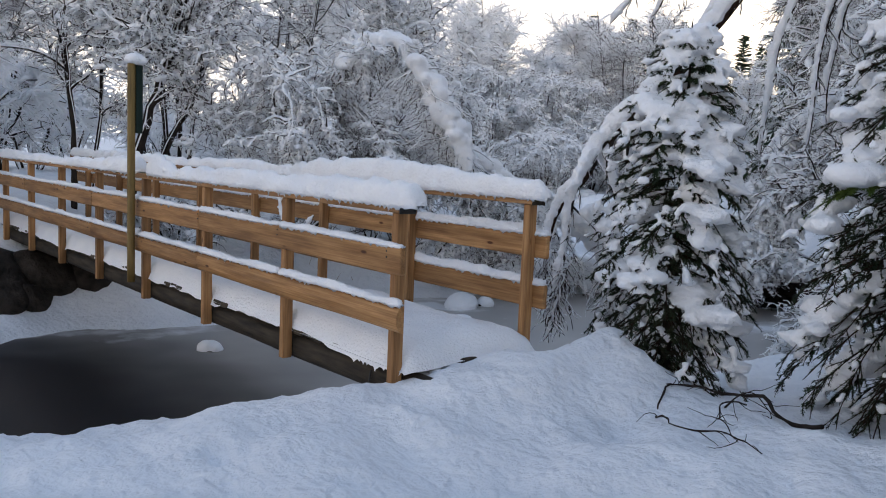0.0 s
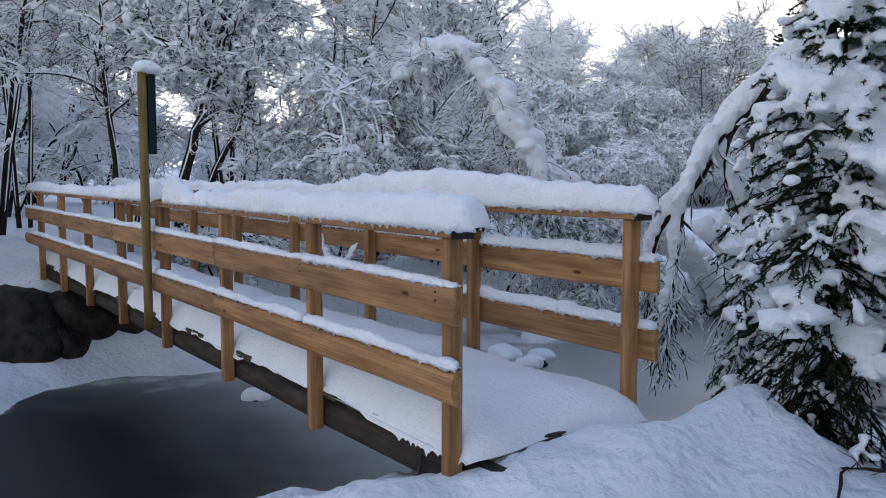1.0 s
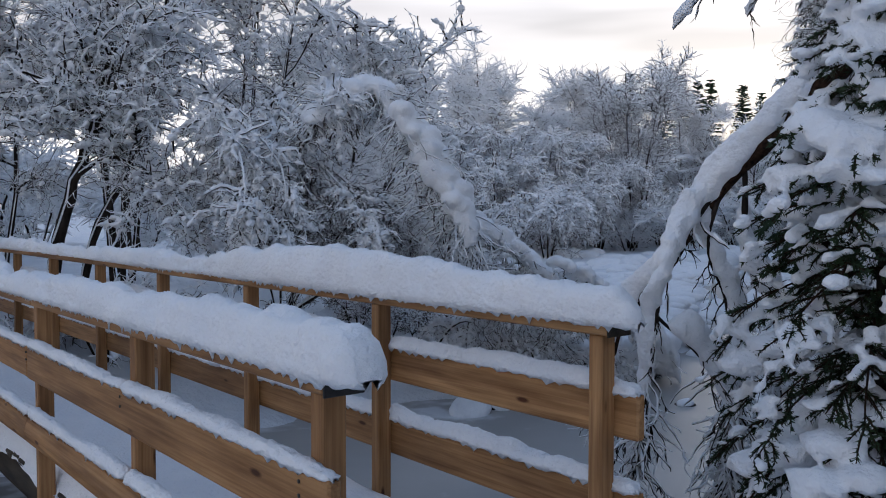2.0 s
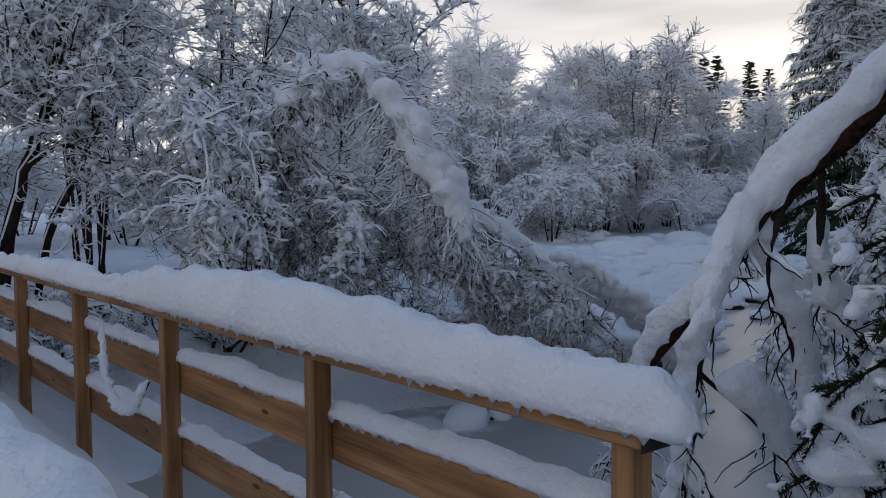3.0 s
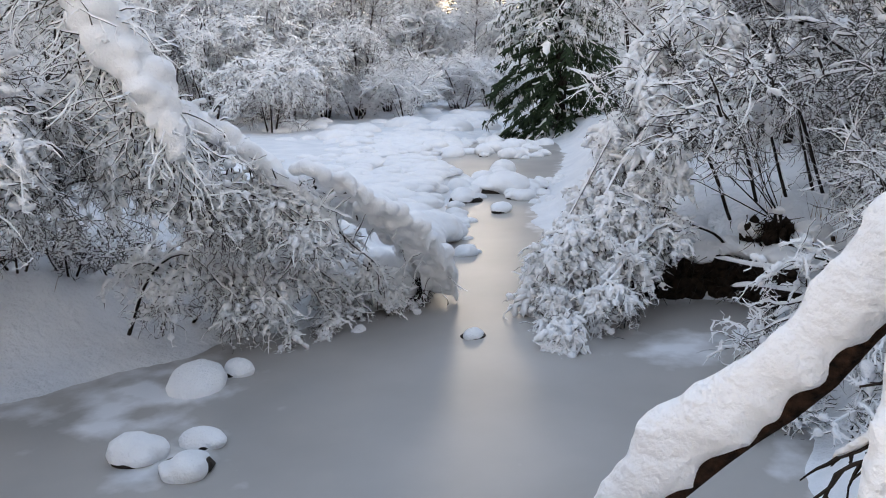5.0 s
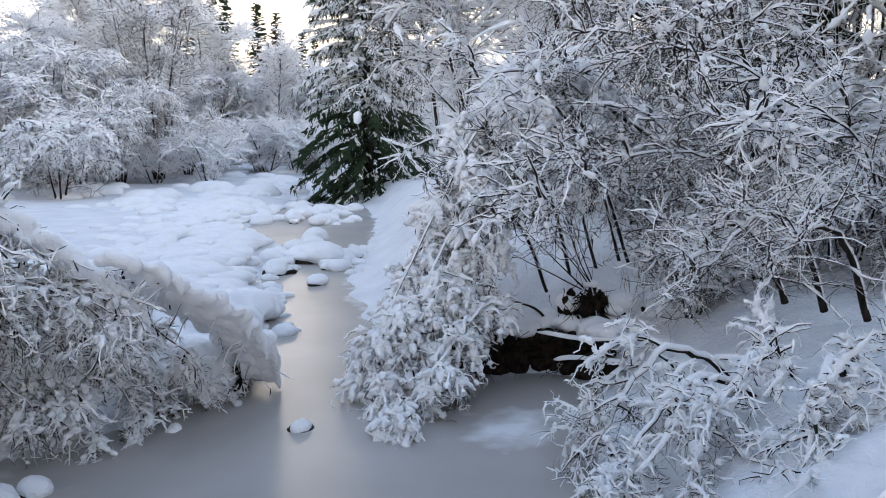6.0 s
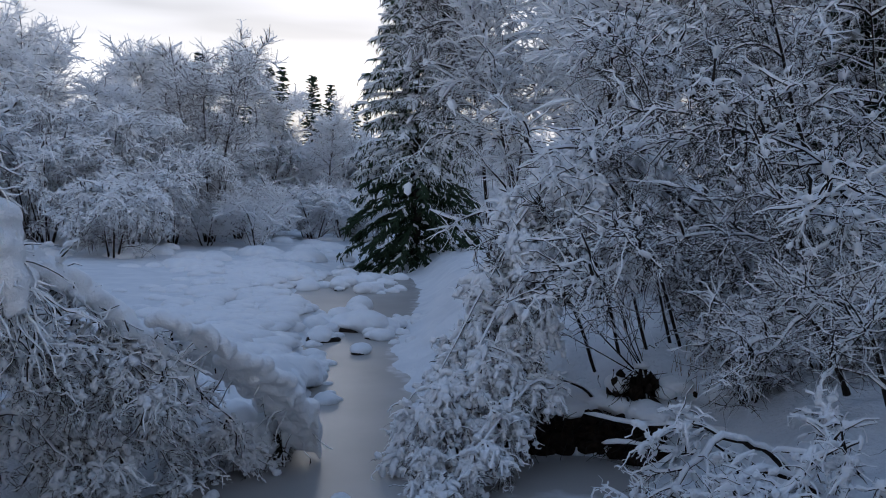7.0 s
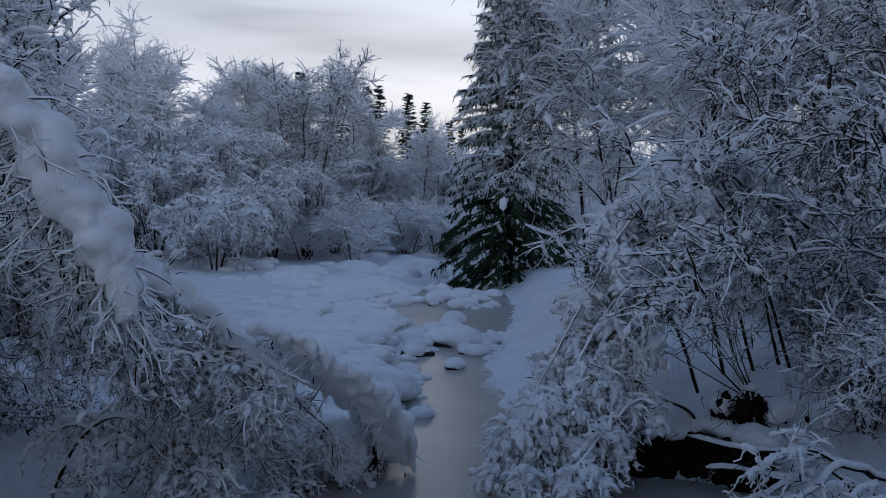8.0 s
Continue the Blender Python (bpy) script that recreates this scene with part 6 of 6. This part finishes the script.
    for k, (a, b, r) in enumerate([((12.9, 1.35, -0.86), (12.55, 3.35, -0.72), 0.03), ((12.7, 1.75, -1.1), (12.5, 3.1, -1.08), 0.042), ((12.2, 2.5, -1.36), (12.75, 1.9, -0.95), 0.022)]):
        log = thing("fallen_branch", "dark fallen branch with snow along its top", "branch", "fallen branches")
        c = curve_points([(*a, r), (*(np.array(a) * 0.65 + np.array(b) * 0.35 + rng.normal(0, 0.05, 3)), r * 0.9), (*(np.array(a) * 0.3 + np.array(b) * 0.7 + rng.normal(0, 0.05, 3)), r * 0.7), (*b, r * 0.25)], 16)
        m = Mesh()
        tube(m, c[:, :3], c[:, 3], 8, lump=0.2)
        put("wood", m, BARK, log)
        m = Mesh()
        snow_back(m, c[:, :3], c[:, 3] * 0.8, np.full(16, 0.05), rng)
        put("snow", m, SNOW, log, "soft snow on top")


make_stump()


def make_fallen_twig():
    root = thing("fallen_twig", "bare dark forked branch lying on the snow", "branch")
    lines = [([(1.64, -2.06), (1.76, -1.73), (1.95, -1.41), (1.74, -1.25), (1.74, -1.02), (1.52, -0.98)], 0.020, 0.05),
             ([(1.6, -1.0), (1.14, -1.21), (0.88, -1.6), (0.95, -1.86), (0.81, -2.1)], 0.010, 0.03),
             ([(1.74, -1.50), (1.5, -1.5), (1.22, -1.62), (0.98, -1.88)], 0.008, 0.10),
             ([(1.58, -1.42), (1.74, -1.53), (1.78, -1.68)], 0.008, 0.08)]
    rows_of = []
    for pts, r, lift in lines:
        n = len(pts)
        rows = [(x, y, G(x, y) + 0.015 + lift * math.sin(math.pi * k / (n - 1)), r * (1 - 0.55 * k / (n - 1))) for k, (x, y) in enumerate(pts)]
        c = curve_points(rows, 26)
        c[:, :3] += np.stack([wave(c[:, :3], 3.0, j) for j in range(3)], -1) * 0.026
        m = Mesh()
        tube(m, c[:, :3], c[:, 3] * 0.72, 7, lump=0.3)
        put("stick", m, BARK, root)
        rows_of.append(c[None, ::2, :3])

    rng = np.random.RandomState(9)
    q, t = sprout(np.concatenate(rows_of), 26, rng, 0.1, 1.0)
    fp = grow(q, unit(t) * 0.8 + rng.normal(0, 0.5, (26, 3)) + (0, 0, 0.2), rng.uniform(0.06, 0.26, 26), 5, 0.08, 0.22, rng)
    fp[..., 2] = np.maximum(fp[..., 2], height(fp[..., 0], fp[..., 1]) + 0.004)
    m = Mesh()
    pieces(m, fp, 0.003, 0.003, 0.003, 0.5)
    tagged(put("twigwork", m, [TWIG, TWIG], root, "thin side twigs"), kind="stuff")


make_fallen_twig()


def dry_grass(x, y, spread, count, tall, seed):
    rng = np.random.RandomState(seed)
    m = Mesh()
    px, py = x + rng.normal(0, spread, count), y + rng.normal(0, spread, count)
    p = np.stack((px, py, height(px, py) - 0.02), -1)
    sp = grow(p, rng.normal(0, 0.22, (count, 3)) + (0, 0, 1), tall * rng.uniform(0.5, 1.2, count), 4, 0.02, 0.06, rng)
    pieces(m, sp, 0.006, 0.004, 0.004, 0.3)
    tagged(put("dry_grass", m, [DRY_GRASS, DRY_GRASS]), "pale dry grass standing out of the snow", "grass", kind="stuff")


dry_grass(20.2, 0.3, 0.7, 260, 1.1, 601)
dry_grass(14.4, 2.0, 0.5, 60, 0.4, 602)
dry_grass(5.6, 9.3, 0.6, 18, 0.22, 603)
dry_grass(0.5, 1.9, 0.25, 16, 0.3, 604)

# ---- forest around ----
FOREST = []
for k in range(4):
    r = np.random.RandomState(700 + k)
    h = 9.0
    stems = []
    for j in range(2 + k % 3):
        a, b = r.uniform(-1.0, 1.0, 2)
        stems.append([(a * 0.3, b * 0.3, 0, 0.13), (a, b, h * 0.4, 0.1), (1.5 * a, 1.5 * b, h * 0.72, 0.06), (1.9 * a, 1.9 * b, h * r.uniform(0.9, 1.05), 0.015)])
    FOREST.append(snowy_tree("birch", stems, 710 + k, "rime-white birch of the far forest edge, some added unseen behind the walk", "birch", limbs=(60, 2.2), shoots=(1000, 1.0), fine=(4200, 0.5), snow=0.042, twig=0.012, droop=0.07, up=0.65, low=0.10, thick=0.08, group="forest birches", fine_steps=2, shoot_steps=3, full_shoots=False, bare=0, shell=2.0, naked_share=0.05, dark=0.12))
SPRUCE_FAR = [spruce("spruce", (0, 0, 0), 16.0, 2.7, 730 + k, "dark spruce of the far skyline, also added unseen beside the walk for shade", False, whorls=44, frost=0.004, first=0.1, pads=0) for k in range(2)]
for o in SPRUCE_FAR:
    tagged(o, group="skyline spruces")
UNDER = []
for k in range(3):
    r = np.random.RandomState(760 + k)
    stems = [[(0.2 * math.cos(a), 0.2 * math.sin(a), 0, 0.05), (0.9 * math.cos(a), 0.9 * math.sin(a), 1.6, 0.04), (1.7 * math.cos(a), 1.7 * math.sin(a), 2.2 + r.uniform(-0.4, 0.6), 0.02)] for a in np.arange(5) * 1.26 + k]
    UNDER.append(snowy_tree("shrub", stems, 765 + k, "low rime-covered shrub at the forest edge", "shrub", limbs=(34, 1.3), shoots=(420, 0.8), fine=(1500, 0.4), snow=0.05, twig=0.012, droop=0.08, up=0.45, low=0.05, thick=0.07, group="forest shrubs", fine_steps=2, shoot_steps=3, full_shoots=False, bare=0, shell=2.0, naked_share=0.05, dark=0.12))
placed = []


def plant(src, x, y, scale, turn, sink=0.15):
    m = Matrix.Translation((x, y, ground_z(x, y) - sink)) @ Matrix.Rotation(turn, 4, "Z") @ Matrix.Diagonal((scale * 1.05, scale * 1.05, scale, 1))
    if src in placed:
        copy_thing(src, m @ Matrix.Diagonal((1 / src.scale[0], 1 / src.scale[1], 1 / src.scale[2], 1)))
    else:
        src.matrix_basis = m
        placed.append(src)


fr = np.random.RandomState(750)
spots = []
for dist, lo, hi, gap, tall in ((70, 12, 62, 5.6, 1.0), (58, 42, 64, 6.0, 0.9), (40, 56, 82, 6.0, 0.95), (28, 62, 118, 5.6, 0.95), (45, 84, 130, 10, 0.95), (20, 88, 125, 5.4, 0.8), (45, -22, 10, 7.0, 0.95)):
    a = lo
    while a < hi:
        d = dist * fr.uniform(0.93, 1.08)
        spots.append((1.4 + d * math.cos(radians(a)), 1.0 + d * math.sin(radians(a)), tall * fr.uniform(0.85, 1.15) * (1.0 if dist < 50 else 0.75 + 0.75 * min(1, max(0, (a - 20) / 25)))))
        a += math.degrees(gap / dist) * fr.uniform(0.8, 1.2)
under = []
for k in range(26):
    a = 16 + 1.75 * k + fr.uniform(-0.5, 0.5)
    under.append((1.4 + 79 * math.cos(radians(a)), 1.0 + 79 * math.sin(radians(a)), fr.uniform(2.0, 2.9)))
for dist, lo, hi, gap in ((62, 14, 60, 3.0), (57, 15, 42, 3.4), (34, 60, 84, 3.8), (24, 66, 118, 3.6), (17, 92, 125, 3.2), (36, -20, 8, 5.0)):
    a = lo
    while a < hi:
        d = dist * fr.uniform(0.92, 1.1)
        under.append((1.4 + d * math.cos(radians(a)), 1.0 + d * math.sin(radians(a)), fr.uniform(0.7, 1.4)))
        a += math.degrees(gap / dist) * fr.uniform(0.8, 1.2)
for k, (x, y, sc) in enumerate(under):
    plant(UNDER[k % 3], x, y, sc, fr.uniform(0, 6.28))
for k, (x, y, sc) in enumerate(spots):
    plant(FOREST[k % 4], x, y, sc, fr.uniform(0, 6.28))
# birches behind the walk, out of view, added to block sky from the foreground
for k, (x, y, sc) in enumerate([(-6.2, -11.0, 0.6), (-11.5, -8.0, 0.6), (-3.0, -11.6, 0.55), (2.2, -9.8, 0.6), (5.4, -8.0, 0.7), (-12.2, -2.2, 0.55), (-0.4, -13.5, 0.7), (8.6, -6.2, 0.8)]):
    plant(FOREST[k % 4], x, y, sc, 0.9 * k)
for k, (x, y, sc) in enumerate([(21.5, -2.6, 0.9), (23.0, 1.0, 0.95), (25.5, -5.0, 1.0), (22.5, 4.6, 0.9), (26.5, 2.4, 1.0), (19.0, -5.5, 0.9), (27.5, -1.5, 1.05), (24.5, 6.8, 0.95), (16.5, -6.0, 0.9), (28.5, 6.0, 1.05)]):
    plant(FOREST[k % 4], x, y, sc, 1.3 * k)
for k, (x, y, sc) in enumerate([(19.5, -0.5, 0.9), (20.5, 2.0, 0.9), (18.6, -2.4, 0.9), (21.5, 5.4, 0.9), (17.0, -3.6, 0.9)]):
    plant(UNDER[k % 3], x, y, sc, 1.7 * k)
for k, (az, el) in enumerate([(40.2, 9.0), (35.5, 8.8), (34.3, 8.6), (33.2, 8.2), (32.4, 8.2), (30.4, 7.8), (29.2, 7.2), (27.6, 6.0), (26.8, 5.6), (37.6, 8.9)]):
    d = 120 + 6 * (k % 3)
    x, y = 1.4 + d * math.cos(radians(az)), 1.0 + d * math.sin(radians(az))
    tall = 2.1 + d * math.tan(radians(el + 0.6)) - ground_z(x, y)
    plant(SPRUCE_FAR[k % 2], x, y, tall / 16.0, k * 1.3)

# right-bank spruces, and unseen ones behind and beside the walk added for shade
for k, (x, y, sc) in enumerate([(4.3, -3.5, 0.48), (3.6, -4.9, 0.55), (5.6, -3.3, 0.6), (2.7, -6.2, 0.5), (7.0, -3.0, 0.5), (7.6, -3.9, 0.5), (6.6, -7.2, 0.5), (10.0, -4.6, 0.5), (1.5, -13.5, 0.45), (-6.5, -14.5, 0.45), (13.5, -6.0, 0.8), (19.2, -3.0, 0.5), (21.8, -0.6, 0.55), (23.4, 2.2, 0.6), (20.4, -5.6, 0.7), (25.8, 4.8, 0.6), (17.6, -4.6, 0.5), (22.2, -3.4, 0.6), (-14.0, -6.5, 0.4), (-16.5, 0.0, 0.4), (0.2, -11.2, 0.35), (2.6, -5.4, 0.26), (1.4, -7.0, 0.24), (-3.6, -12.4, 0.4), (4.6, -10.0, 0.5), (-9.4, -11.0, 0.45)]):
    plant(SPRUCE_FAR[k % 2], x, y, sc, k * 2.1)

for k, (x, y, h) in enumerate([(-1.7, 11.0, 1.7), (-3.2, 10.2, 1.4), (2.6, 9.9, 0.9)]):
    z = G(x, y) - 0.05
    stems = [[(x + 0.1 * math.cos(a), y + 0.1 * math.sin(a), z, 0.03), (x + 0.5 * math.cos(a), y + 0.5 * math.sin(a), z + h * 0.8, 0.022), (x + 0.9 * math.cos(a), y + 0.9 * math.sin(a), z + h * 0.7, 0.010)] for a in np.arange(5) * 1.26 + k]
    snowy_tree("shrub", stems, 780 + k, "snow-smothered shrub on the far bank beside the bridge", "shrub", limbs=(36, 0.8), shoots=(320, 0.45), fine=(2400, 0.22), wig=0.3, snow=0.03, twig=0.005, droop=0.10, up=0.35, thick=0.05, clumps=220, clump=0.15)


def snowy_loop():
    root = thing("hanging_twig", "thin bent twig thick with snow caught on the railing", "twig")
    c = curve_points([(1.17, 3.75, 0.92, 0.006), (1.12, 3.55, 0.66, 0.006), (1.10, 3.3, 0.53, 0.005), (1.11, 3.08, 0.56, 0.005), (1.15, 2.97, 0.72, 0.004)], 22)
    m = Mesh()
    tube(m, c[:, :3], c[:, 3], 6)
    put("stem", m, BARK, root)
    m = Mesh()
    bead_snow(m, c, 0.03, np.random.RandomState(8), 0.012, 0.7, 0.6)
    melted(put("snow", m, SNOW, root, "soft snow"), 0.007)


snowy_loop()
